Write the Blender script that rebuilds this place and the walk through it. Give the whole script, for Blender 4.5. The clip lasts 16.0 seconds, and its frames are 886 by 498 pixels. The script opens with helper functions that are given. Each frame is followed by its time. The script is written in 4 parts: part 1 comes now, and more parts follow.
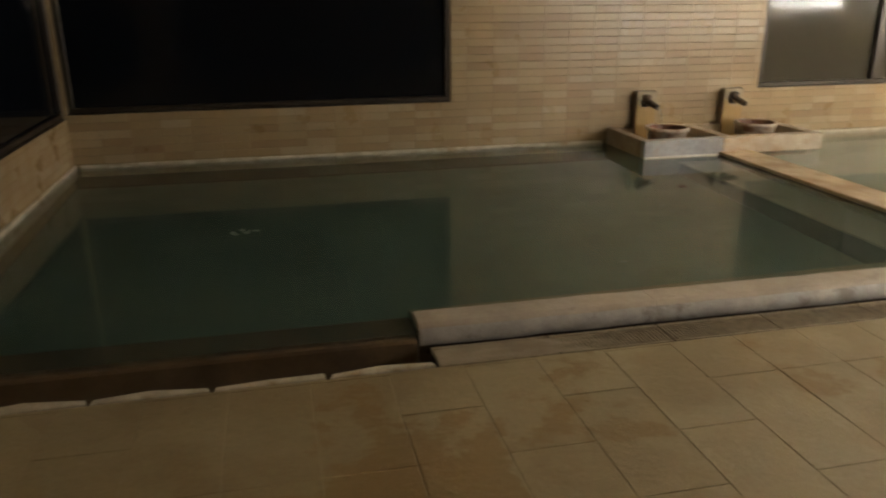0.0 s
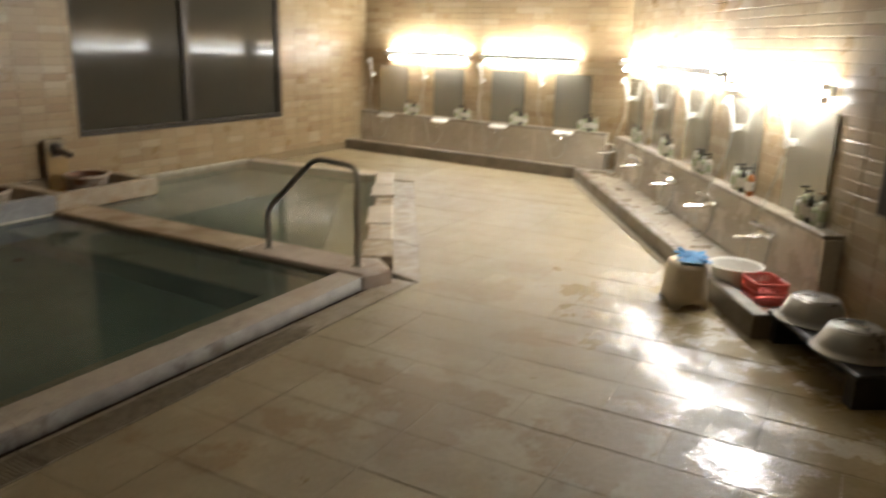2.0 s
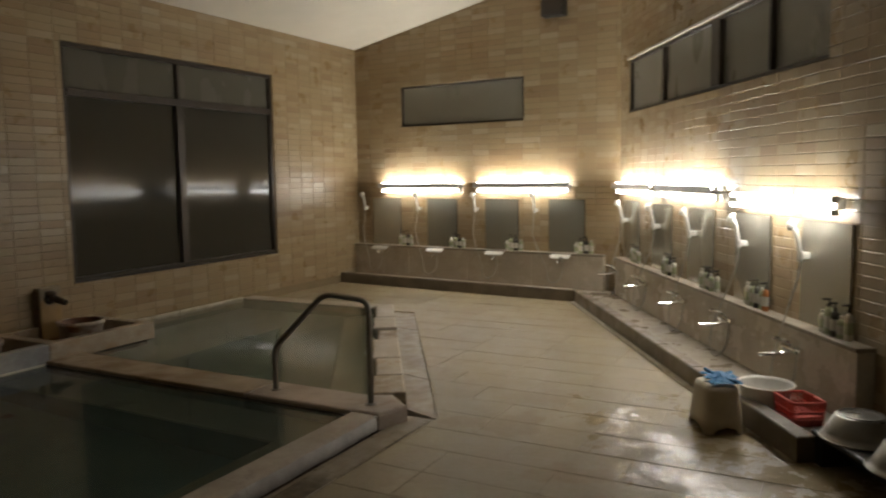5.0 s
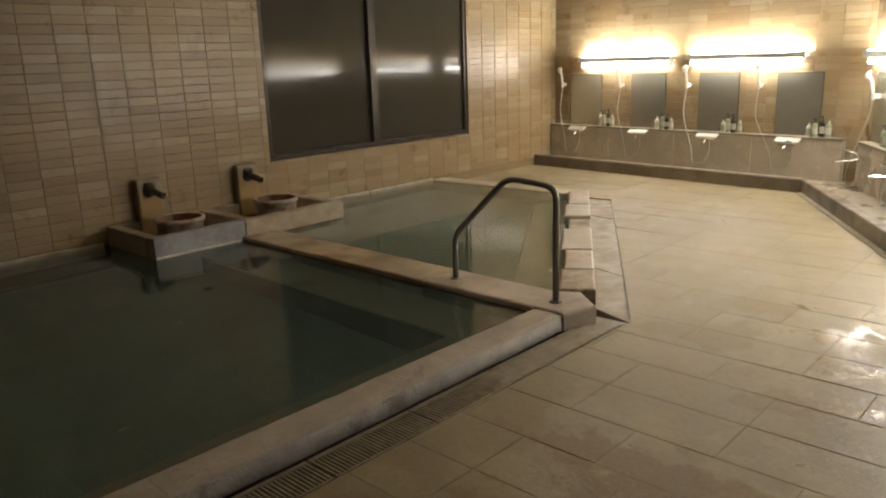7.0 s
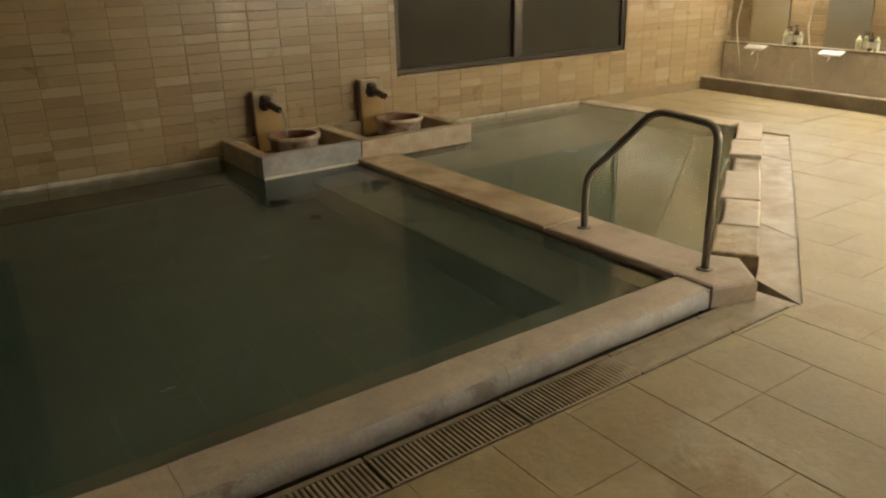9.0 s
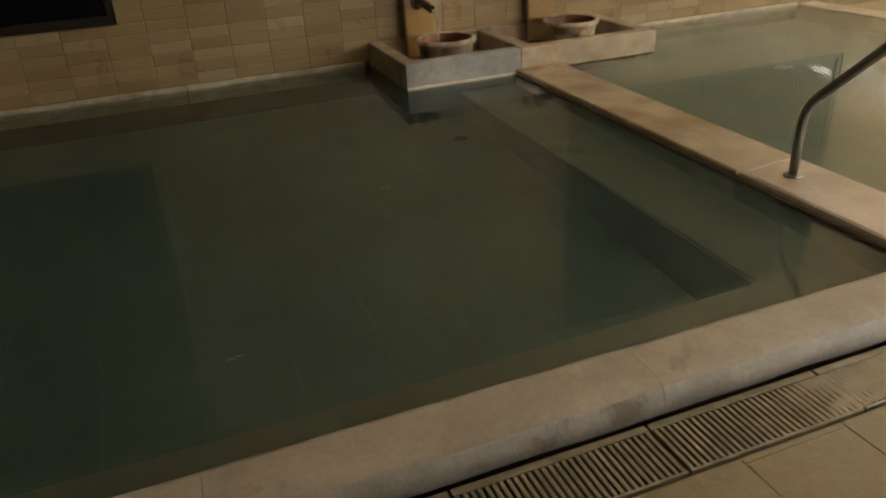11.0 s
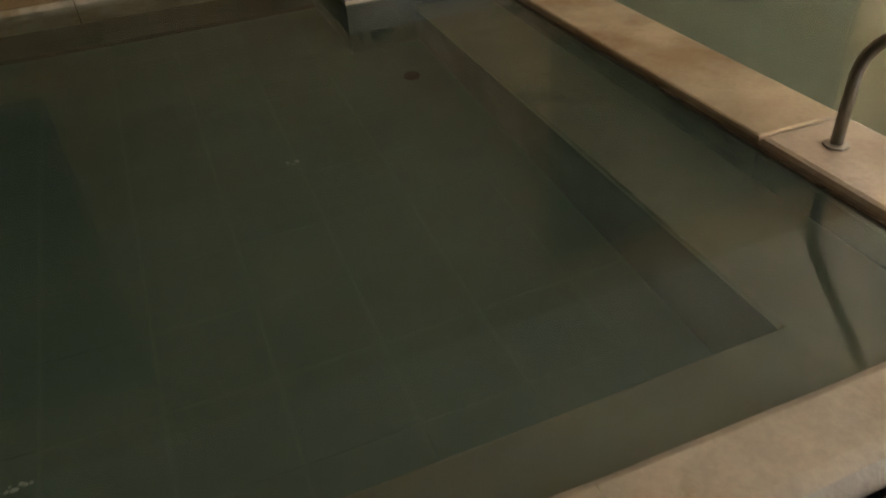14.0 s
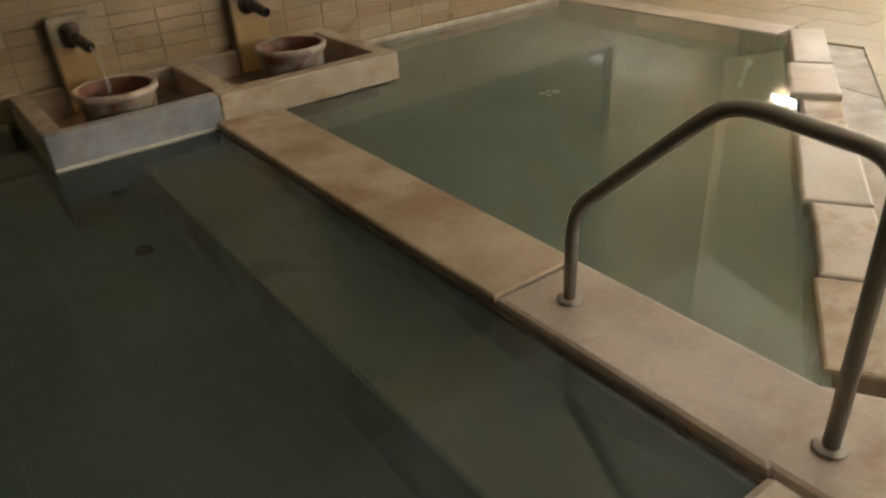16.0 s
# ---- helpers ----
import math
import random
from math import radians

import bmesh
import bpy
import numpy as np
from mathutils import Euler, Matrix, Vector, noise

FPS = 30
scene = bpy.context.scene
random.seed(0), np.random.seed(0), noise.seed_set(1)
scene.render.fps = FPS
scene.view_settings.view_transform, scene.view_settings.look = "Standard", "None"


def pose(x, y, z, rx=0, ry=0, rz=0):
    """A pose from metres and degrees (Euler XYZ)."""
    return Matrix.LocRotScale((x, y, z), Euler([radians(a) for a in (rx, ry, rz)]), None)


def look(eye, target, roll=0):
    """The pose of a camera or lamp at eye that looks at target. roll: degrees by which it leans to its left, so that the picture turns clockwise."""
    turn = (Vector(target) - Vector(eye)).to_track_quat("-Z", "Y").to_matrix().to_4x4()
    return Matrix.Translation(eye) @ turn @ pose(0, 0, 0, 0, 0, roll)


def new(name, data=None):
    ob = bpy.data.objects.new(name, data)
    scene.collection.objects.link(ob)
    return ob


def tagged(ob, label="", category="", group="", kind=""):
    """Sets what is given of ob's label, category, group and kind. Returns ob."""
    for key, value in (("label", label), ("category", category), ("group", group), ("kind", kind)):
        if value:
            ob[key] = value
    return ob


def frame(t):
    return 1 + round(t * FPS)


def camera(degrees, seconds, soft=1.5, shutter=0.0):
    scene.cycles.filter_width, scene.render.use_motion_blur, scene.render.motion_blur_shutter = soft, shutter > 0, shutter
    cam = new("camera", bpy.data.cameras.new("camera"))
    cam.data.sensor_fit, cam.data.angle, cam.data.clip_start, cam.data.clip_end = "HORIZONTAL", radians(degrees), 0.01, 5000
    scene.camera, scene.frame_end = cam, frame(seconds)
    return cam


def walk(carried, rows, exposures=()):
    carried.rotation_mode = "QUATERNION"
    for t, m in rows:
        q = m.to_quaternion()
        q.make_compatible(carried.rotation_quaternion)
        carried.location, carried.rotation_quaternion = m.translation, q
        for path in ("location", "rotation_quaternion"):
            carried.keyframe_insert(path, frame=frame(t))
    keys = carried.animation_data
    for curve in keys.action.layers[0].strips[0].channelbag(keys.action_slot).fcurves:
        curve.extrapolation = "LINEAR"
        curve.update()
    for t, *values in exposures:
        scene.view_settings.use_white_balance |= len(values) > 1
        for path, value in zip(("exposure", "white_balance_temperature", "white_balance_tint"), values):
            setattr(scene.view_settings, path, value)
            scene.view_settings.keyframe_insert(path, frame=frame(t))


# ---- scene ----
cam = camera(61.4, 16.0, soft=2.0, shutter=0.5)
PATH = [
    (0, (-3.027, -6.506, 1.387), (-2.616, -4.658, 0.744), -0.3),
    (0.5, (-2.97, -6.418, 1.404), (-2.267, -4.677, 0.715), -0.0),
    (0.7, (-2.938, -6.39, 1.432), (-2.053, -4.74, 0.731), 0.2),
    (1, (-2.892, -6.368, 1.44), (-1.756, -4.867, 0.767), 0.2),
    (1.5, (-2.826, -6.321, 1.431), (-1.373, -5.092, 0.815), 1.6),
    (2, (-2.799, -6.223, 1.458), (-1.112, -5.291, 0.924), 1.7),
    (2.5, (-2.807, -6.113, 1.458), (-0.952, -5.462, 1.085), 0.3),
    (2.8, (-2.796, -6.06, 1.445), (-0.907, -5.481, 1.131), 0.5),
    (3, (-2.786, -6.067, 1.451), (-0.888, -5.508, 1.16), 0.4),
    (5.5, (-2.756, -5.995, 1.444), (-1.123, -4.866, 1.206), -0.5),
    (6, (-2.605, -5.972, 1.418), (-1.124, -4.668, 1.09), -0.7),
    (6.5, (-2.47, -5.882, 1.395), (-1.033, -4.553, 0.983), -1.1),
    (7, (-2.334, -5.785, 1.382), (-0.925, -4.455, 0.888), -1.9),
    (7.5, (-2.162, -5.725, 1.369), (-0.815, -4.353, 0.82), -1.5),
    (8, (-2.019, -5.66, 1.363), (-0.8, -4.185, 0.781), -1.4),
    (8.5, (-1.88, -5.522, 1.338), (-0.747, -3.997, 0.713), -1.5),
    (9, (-1.764, -5.413, 1.327), (-0.701, -3.868, 0.631), -1.6),
    (9.5, (-1.632, -5.3, 1.328), (-0.674, -3.712, 0.579), -0.6),
    (10, (-1.521, -5.184, 1.286), (-0.718, -3.537, 0.484), -1.0),
    (12.5, (-1.069, -4.506, 1.204), (-0.552, -2.9, 0.129), -4.0),
    (13, (-0.98, -4.421, 1.201), (-0.38, -2.883, 0.072), -3.5),
    (13.5, (-0.882, -4.341, 1.189), (-0.295, -2.82, 0.03), -3.5),
    (14, (-0.834, -4.224, 1.177), (-0.291, -2.703, -0.002), -4.3),
    (14.5, (-0.774, -4.126, 1.169), (-0.147, -2.624, 0.007), -4.4),
    (15, (-0.648, -4.07, 1.192), (0.154, -2.624, 0.068), -3.7),
    (15.5, (-0.509, -4.066, 1.213), (0.404, -2.635, 0.155), -3.3),
    (16, (-0.38, -4.044, 1.225), (0.625, -2.625, 0.236), -3.7),
]
walk(cam, [(t, look(eye, target, roll)) for t, eye, target, roll in PATH],
     exposures=[
         (0.0, 2.0, 6600, 10), (0.5, 1.7, 6650, 10), (1.0, 1.55, 6950, 10), (1.5, 1.4, 6450, 10), (2.0, 1.15, 6200, 10), (2.5, 0.84, 6150, 10),
         (3.0, 0.69, 6100, 10), (5.5, -0.3, 6350, 10), (6.0, 0.05, 6350, 10), (6.5, 0.37, 6400, 10), (7.0, 0.82, 6550, 10), (7.5, 1.12, 6650, 10),
         (8.0, 1.32, 6800, 10), (8.5, 1.37, 7050, 6), (9.0, 1.32, 7300, 6), (9.5, 1.38, 7350, 6), (10.0, 1.45, 6850, 6), (12.5, 1.44, 6700, 10),
         (13.5, 1.54, 6650, 10), (14.5, 1.54, 6500, 10), (15.0, 1.49, 6350, 10), (16.0, 1.27, 6250, 10),
     ])

# ---- night sky outside ----
world = bpy.data.worlds.new("night")
scene.world = world
world.use_nodes = True
world.node_tree.nodes["Background"].inputs["Color"].default_value = (0.010, 0.014, 0.022, 1)
world.node_tree.nodes["Background"].inputs["Strength"].default_value = 0.25

TUBE_POWER = 66.0

# ---- materials ----


def rgba(c):
    return (c[0], c[1], c[2], 1.0)


class Mat:
    """A node material with a Principled shader; helpers add nodes to it."""

    def __init__(self, name, colour, rough=0.5, metal=0.0, spec=0.5):
        self.m = bpy.data.materials.new(name)
        self.m.use_nodes = True
        self.t = self.m.node_tree
        self.p = self.t.nodes["Principled BSDF"]
        self.p.inputs["Base Color"].default_value = rgba(colour)
        self.p.inputs["Roughness"].default_value = rough
        self.p.inputs["Metallic"].default_value = metal
        self.p.inputs["Specular IOR Level"].default_value = spec
        self.coord = None

    def node(self, kind, **inputs):
        n = self.t.nodes.new(kind)
        for k, v in inputs.items():
            n.inputs[k.replace("_", " ")].default_value = v
        return n

    def link(self, a, b):
        self.t.links.new(a, b)

    def where(self, scale=(1, 1, 1)):
        g = self.node("ShaderNodeNewGeometry")
        mp = self.node("ShaderNodeMapping")
        mp.inputs["Scale"].default_value = scale
        self.link(g.outputs["Position"], mp.inputs["Vector"])
        return mp.outputs["Vector"]

    def noise(self, scale, detail=4.0, rough=0.55, stretch=(1, 1, 1)):
        n = self.node("ShaderNodeTexNoise", Scale=scale, Detail=detail, Roughness=rough)
        self.link(self.where(stretch), n.inputs["Vector"])
        return n.outputs["Fac"]

    def ramp(self, fac, stops):
        r = self.node("ShaderNodeValToRGB")
        e = r.color_ramp.elements
        while len(e) < len(stops):
            e.new(0.5)
        for el, (p, c) in zip(e, stops):
            el.position = p
            el.color = rgba(c) if not isinstance(c, float) else (c, c, c, 1)
        self.link(fac, r.inputs["Fac"])
        return r.outputs["Color"]

    def mix(self, fac, a, b, blend="MIX"):
        n = self.t.nodes.new("ShaderNodeMix")
        n.data_type, n.blend_type = "RGBA", blend
        for val, idx in ((fac, 0), (a, 6), (b, 7)):
            if isinstance(val, bpy.types.NodeSocket):
                self.link(val, n.inputs[idx])
            elif idx == 0:
                n.inputs[0].default_value = val
            else:
                n.inputs[idx].default_value = rgba(val)
        return n.outputs[2]

    def colour(self, sock):
        self.link(sock, self.p.inputs["Base Color"])

    def roughness(self, sock):
        self.link(sock, self.p.inputs["Roughness"])

    def bump(self, sock, strength=0.2, distance=0.005):
        b = self.node("ShaderNodeBump", Strength=strength, Distance=distance)
        self.link(sock, b.inputs["Height"])
        self.link(b.outputs["Normal"], self.p.inputs["Normal"])


def stone(name, dark, light, stain=None, rough=(0.3, 0.6), grain=60.0, blotch=3.0, bump=0.25, stain_at=(0.55, 0.7), dist=0.004):
    """Mottled stone: blotches, fine grain, stains, uneven gloss."""
    m = Mat(name, light)
    big = m.noise(blotch, 5.0)
    fine = m.noise(grain, 3.0, 0.7)
    c = m.mix(m.ramp(big, [(0.35, 0.0), (0.65, 1.0)]), dark, light)
    c = m.mix(0.35, c, m.ramp(fine, [(0.3, 0.55), (0.7, 1.0)]), "MULTIPLY")
    if stain:
        c = m.mix(m.ramp(m.noise(blotch * 0.6 + 0.9, 6.0, 0.65), [(stain_at[0], 0.0), (stain_at[1], 1.0)]), c, stain)
    m.colour(c)
    m.roughness(m.ramp(m.noise(blotch * 1.7, 4.0), [(0.35, rough[0]), (0.65, rough[1])]))
    m.bump(fine, bump, dist)
    return m.m


def tile_material(name, per_object):
    """Glazed buff wall tile, each with its own tone, smeared with lime in places."""
    m = Mat(name, (0.5, 0.4, 0.25), 0.3)
    if per_object:
        rnd = m.node("ShaderNodeObjectInfo").outputs["Random"]
    else:
        rnd = m.node("ShaderNodeNewGeometry").outputs["Random Per Island"]
    tone = m.ramp(rnd, [(0.0, (0.255, 0.172, 0.092)), (0.3, (0.310, 0.226, 0.122)), (0.75, (0.335, 0.254, 0.142)), (1.0, (0.400, 0.322, 0.212))])
    tone = m.mix(m.ramp(m.noise(1.1, 4.0), [(0.35, 0.0), (0.7, 0.55)]), tone, (0.300, 0.200, 0.100))
    fine = m.noise(35.0, 4.0, 0.6, (1, 1, 3))
    tone = m.mix(0.3, tone, m.ramp(fine, [(0.3, 0.6), (0.7, 1.0)]), "MULTIPLY")
    m.colour(tone)
    m.roughness(m.ramp(m.noise(4.0, 3.0), [(0.35, 0.26), (0.7, 0.48)]))
    m.bump(fine, 0.12, 0.003)
    return m.m


def floor_material(name):
    """Wet buff stone floor tile, ochre stains, puddles and ripples of lime."""
    m = Mat(name, (0.4, 0.3, 0.2), 0.35, 0.0, 0.5)
    rnd = m.node("ShaderNodeObjectInfo").outputs["Random"]
    tone = m.ramp(rnd, [(0.0, (0.302, 0.238, 0.130)), (0.5, (0.325, 0.257, 0.143)), (1.0, (0.348, 0.276, 0.156))])
    tone = m.mix(m.ramp(m.noise(0.75, 5.0), [(0.36, 0.0), (0.68, 0.7)]), tone, (0.332, 0.263, 0.154))
    # ochre mineral stains, mostly on the side away from the taps
    sep = m.node("ShaderNodeSeparateXYZ")
    m.link(m.where(), sep.inputs[0])
    west = m.node("ShaderNodeMapRange", From_Min=2.2, From_Max=0.0, To_Min=0.1, To_Max=1.0)
    m.link(sep.outputs["X"], west.inputs["Value"])
    stain = m.mix(1.0, m.ramp(m.noise(1.2, 6.0, 0.6), [(0.545, 0.0), (0.575, 0.8)]), west.outputs["Result"], "MULTIPLY")
    broad = m.mix(1.0, m.ramp(m.noise(0.85, 5.0, 0.6), [(0.46, 0.0), (0.54, 0.65)]), west.outputs["Result"], "MULTIPLY")
    tone = m.mix(broad, tone, (0.245, 0.178, 0.088))
    tone = m.mix(stain, tone, (0.235, 0.150, 0.056))
    fine = m.noise(45.0, 5.0, 0.65)
    tone = m.mix(0.35, tone, m.ramp(fine, [(0.3, 0.6), (0.7, 1.0)]), "MULTIPLY")
    m.colour(tone)
    # wetter towards the washing places along the slanting wall
    dot = m.t.nodes.new("ShaderNodeVectorMath")
    dot.operation = "DOT_PRODUCT"
    m.link(m.where(), dot.inputs[0])
    dot.inputs[1].default_value = (0.515, -0.857, 0.0)
    near = m.node("ShaderNodeMapRange", From_Min=4.5, From_Max=5.1, To_Min=0.0, To_Max=0.21)
    m.link(dot.outputs["Value"], near.inputs["Value"])
    front = m.node("ShaderNodeMapRange", From_Min=2.6, From_Max=1.3, To_Min=0.0, To_Max=1.0)
    m.link(sep.outputs["X"], front.inputs["Value"])
    wet = m.t.nodes.new("ShaderNodeMath")
    wet.operation = "MULTIPLY"
    m.link(near.outputs["Result"], wet.inputs[0])
    m.link(front.outputs["Result"], wet.inputs[1])
    dry = m.t.nodes.new("ShaderNodeMath")
    dry.operation = "SUBTRACT"
    m.link(m.noise(3.2, 7.0, 0.7), dry.inputs[0])
    m.link(wet.outputs[0], dry.inputs[1])
    m.roughness(m.ramp(dry.outputs[0], [(0.18, 0.11), (0.29, 0.17), (0.35, 0.38), (0.62, 0.50)]))
    # rough stone where dry, slow ripples where water stands on it
    relief = m.mix(m.ramp(dry.outputs[0], [(0.28, 0.0), (0.36, 1.0)]), m.ramp(m.noise(20.0, 3.0, 0.6), [(0.0, 0.0), (1.0, 1.0)]), m.ramp(m.noise(22.0, 7.0, 0.72), [(0.0, 0.0), (1.0, 1.0)]))
    b = m.node("ShaderNodeBump", Strength=0.5, Distance=0.008)
    m.link(relief, b.inputs["Height"])
    m.link(b.outputs["Normal"], m.p.inputs["Normal"])
    return m.m


def plain(name, colour, rough=0.4, metal=0.0, var=0.12, scale=14.0, bump=0.05):
    """A painted, moulded or metal surface with slight smears."""
    m = Mat(name, colour, rough, metal)
    f = m.noise(scale, 4.0, 0.6)
    d = tuple(c * (1 - 2 * var) for c in colour)
    m.colour(m.mix(m.ramp(f, [(0.3, 0.0), (0.7, 1.0)]), d, colour))
    m.roughness(m.ramp(m.noise(scale * 0.6, 3.0), [(0.3, max(0.03, rough * 0.75)), (0.7, min(1.0, rough * 1.3))]))
    if bump:
        m.bump(m.noise(scale * 6, 3.0), bump, 0.002)
    return m.m


M_TILE_OB = tile_material("wall_tile_single", True)
M_TILE = tile_material("wall_tile_field", False)
M_GROUT = stone("wall_grout", (0.185, 0.136, 0.074), (0.30, 0.225, 0.122), rough=(0.6, 0.9), blotch=0.9)
M_FLOOR = floor_material("floor_stone")


def filled_joint(name):
    """Floor joints: mostly filled with buff lime, here and there open and dark."""
    m = Mat(name, (0.4, 0.3, 0.18), 0.5)
    c = m.ramp(m.noise(2.2, 3.0), [(0.31, (0.15, 0.108, 0.06)), (0.42, (0.31, 0.24, 0.14))])
    m.colour(m.mix(0.3, c, m.ramp(m.noise(50.0, 3.0), [(0.3, 0.6), (0.7, 1.0)]), "MULTIPLY"))
    return m.m


M_FGROUT = filled_joint("floor_grout")
M_RIM = stone("coping_stone", (0.375, 0.31, 0.245), (0.465, 0.395, 0.32), (0.24, 0.20, 0.165), blotch=5.0, rough=(0.5, 0.75), stain_at=(0.64, 0.74), dist=0.006)
# pitted coping front; lamplight on it is put into the paler, greyer colour
M_RIMFACE_LIT = stone("coping_worn_face", (0.36, 0.332, 0.305), (0.47, 0.44, 0.41), (0.23, 0.20, 0.17), blotch=9.0, rough=(0.45, 0.7), stain_at=(0.58, 0.66), bump=0.5, dist=0.006)
M_DIV = stone("divider_stone", (0.345, 0.26, 0.17), (0.49, 0.395, 0.28), (0.255, 0.17, 0.095), blotch=3.4, stain_at=(0.48, 0.66))
M_DIV_PALE = stone("divider_end_stone", (0.40, 0.32, 0.25), (0.51, 0.425, 0.355), (0.30, 0.205, 0.135), blotch=3.2, stain_at=(0.56, 0.72))
M_SILL = stone("wet_sill", (0.085, 0.055, 0.03), (0.17, 0.115, 0.06), (0.06, 0.04, 0.025), blotch=2.5)
M_SLAB = stone("slab_stone", (0.45, 0.38, 0.29), (0.56, 0.48, 0.38), (0.36, 0.225, 0.095), blotch=3.0, stain_at=(0.56, 0.68))
M_SLAB_OLD = stone("worn_slab", (0.30, 0.215, 0.115), (0.45, 0.36, 0.245), (0.20, 0.135, 0.07), blotch=6.0, stain_at=(0.52, 0.62), bump=0.4)
M_TRENCH = stone("channel_stone", (0.25, 0.20, 0.14), (0.34, 0.275, 0.195), (0.20, 0.15, 0.10), blotch=5.0, stain_at=(0.55, 0.75))
M_TUB = stone("trough_stone", (0.36, 0.285, 0.20), (0.47, 0.39, 0.29), (0.29, 0.18, 0.09), blotch=6.0, stain_at=(0.5, 0.68))
M_TUBFACE = stone("trough_face", (0.27, 0.265, 0.265), (0.40, 0.395, 0.40), (0.31, 0.235, 0.16), blotch=7.0, stain_at=(0.55, 0.72))
M_TUBIN = stone("trough_inside", (0.13, 0.085, 0.05), (0.22, 0.15, 0.085), (0.30, 0.14, 0.05), blotch=7.0)
M_LIME = stone("lime_deposit", (0.42, 0.36, 0.27), (0.60, 0.53, 0.42), (0.32, 0.24, 0.14), blotch=9.0, rough=(0.5, 0.8), bump=0.5)


def spout_slab_material(name):
    """Buff stone slab, ochre mineral crust from the pipe downwards."""
    m = Mat(name, (0.36, 0.28, 0.18), 0.55)
    c = m.mix(m.ramp(m.noise(8.0, 5.0), [(0.35, 0.0), (0.65, 1.0)]), (0.24, 0.19, 0.12), (0.36, 0.295, 0.20))
    sep = m.node("ShaderNodeSeparateXYZ")
    m.link(m.where(), sep.inputs[0])
    add = m.t.nodes.new("ShaderNodeMath")
    add.operation = "MULTIPLY_ADD"
    m.link(m.noise(14.0, 4.0), add.inputs[0])
    add.inputs[1].default_value = -0.22
    m.link(sep.outputs["Z"], add.inputs[2])
    c = m.mix(m.ramp(add.outputs[0], [(0.26, 1.0), (0.36, 0.0)]), c, (0.36, 0.225, 0.075))
    fine = m.noise(60.0, 3.0, 0.7)
    m.colour(m.mix(0.35, c, m.ramp(fine, [(0.3, 0.55), (0.7, 1.0)]), "MULTIPLY"))
    m.bump(fine, 0.4, 0.004)
    return m.m


M_CRUST_GLEAM = stone("white_crust", (0.58, 0.53, 0.44), (0.74, 0.69, 0.59), (0.45, 0.37, 0.26), blotch=9.0, rough=(0.5, 0.8), bump=0.5)
M_SPOUTSLAB = spout_slab_material("spout_slab")
# wet wood; on stone undercuts and gaps this dark colour paints the shade
M_WOOD_SHADE = stone("wet_wood", (0.035, 0.022, 0.014), (0.10, 0.062, 0.035), blotch=18.0, rough=(0.25, 0.5), bump=0.5)
M_BOWL = stone("crusted_bowl", (0.33, 0.25, 0.18), (0.55, 0.47, 0.37), (0.22, 0.11, 0.055), blotch=12.0, stain_at=(0.52, 0.62), bump=0.4)
M_BOWLIN = stone("rusty_bowl_inside", (0.09, 0.04, 0.02), (0.22, 0.085, 0.04), (0.05, 0.03, 0.02), blotch=11.0)
M_KERB = stone("kerb_stone", (0.150, 0.120, 0.082), (0.225, 0.182, 0.128), blotch=4.0)
M_PLAT = stone("platform_stone", (0.27, 0.225, 0.165), (0.35, 0.295, 0.22), (0.23, 0.18, 0.12), blotch=3.0, rough=(0.2, 0.5), stain_at=(0.5, 0.85))
M_APRON = stone("apron_marble", (0.52, 0.445, 0.34), (0.60, 0.52, 0.405), (0.44, 0.36, 0.255), blotch=2.2, rough=(0.15, 0.35), bump=0.08)
M_LEDGE = stone("ledge_stone", (0.22, 0.18, 0.13), (0.32, 0.265, 0.19), blotch=4.0)
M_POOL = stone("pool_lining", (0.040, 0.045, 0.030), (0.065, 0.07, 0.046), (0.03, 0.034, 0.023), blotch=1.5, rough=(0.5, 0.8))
M_POOLT = stone("pool_floor_tile", (0.118, 0.174, 0.140), (0.152, 0.208, 0.164), blotch=1.2, rough=(0.5, 0.8))
M_POOLJ = stone("pool_joint", (0.142, 0.202, 0.160), (0.176, 0.235, 0.184), blotch=1.2, rough=(0.5, 0.8))
M_BENCH = stone("sunk_bench", (0.225, 0.205, 0.138), (0.31, 0.28, 0.19), (0.15, 0.138, 0.088), blotch=2.2, rough=(0.5, 0.8))
M_STEP = stone("pale_step", (0.46, 0.47, 0.36), (0.58, 0.57, 0.44), blotch=1.8, rough=(0.5, 0.8))
M_POOL2 = stone("small_pool_lining", (0.26, 0.30, 0.23), (0.36, 0.39, 0.305), blotch=1.4, rough=(0.5, 0.8))
M_CEIL = plain("ceiling_paint", (0.72, 0.66, 0.54), 0.7, var=0.05, scale=1.2)
M_FRAME = plain("bronze_frame", (0.04, 0.029, 0.019), 0.4, 0.3)
M_PANEL = plain("dim_panel", (0.052, 0.041, 0.027), 0.8, var=0.12, scale=3.0, bump=0)
M_STEEL = plain("stainless_rail", (0.30, 0.275, 0.235), 0.40, 0.6, var=0.06, scale=30.0)
M_BASIN = plain("dull_steel_basin", (0.36, 0.345, 0.31), 0.30, 0.55, var=0.05, scale=8.0, bump=0)
M_CHROME = plain("chrome", (0.80, 0.80, 0.78), 0.10, 1.0, var=0.03)
M_SATIN = plain("satin_chrome", (0.82, 0.80, 0.74), 0.32, 0.7, var=0.03)
M_WHITE = plain("white_plastic", (0.70, 0.67, 0.60), 0.35, var=0.06)
M_GLINT = plain("pale_foam", (0.27, 0.30, 0.25), 0.6, var=0.1)
M_CREAM = plain("cream_plastic", (0.60, 0.51, 0.37), 0.38, var=0.08)
M_RED = plain("red_plastic", (0.74, 0.15, 0.12), 0.35, var=0.08)
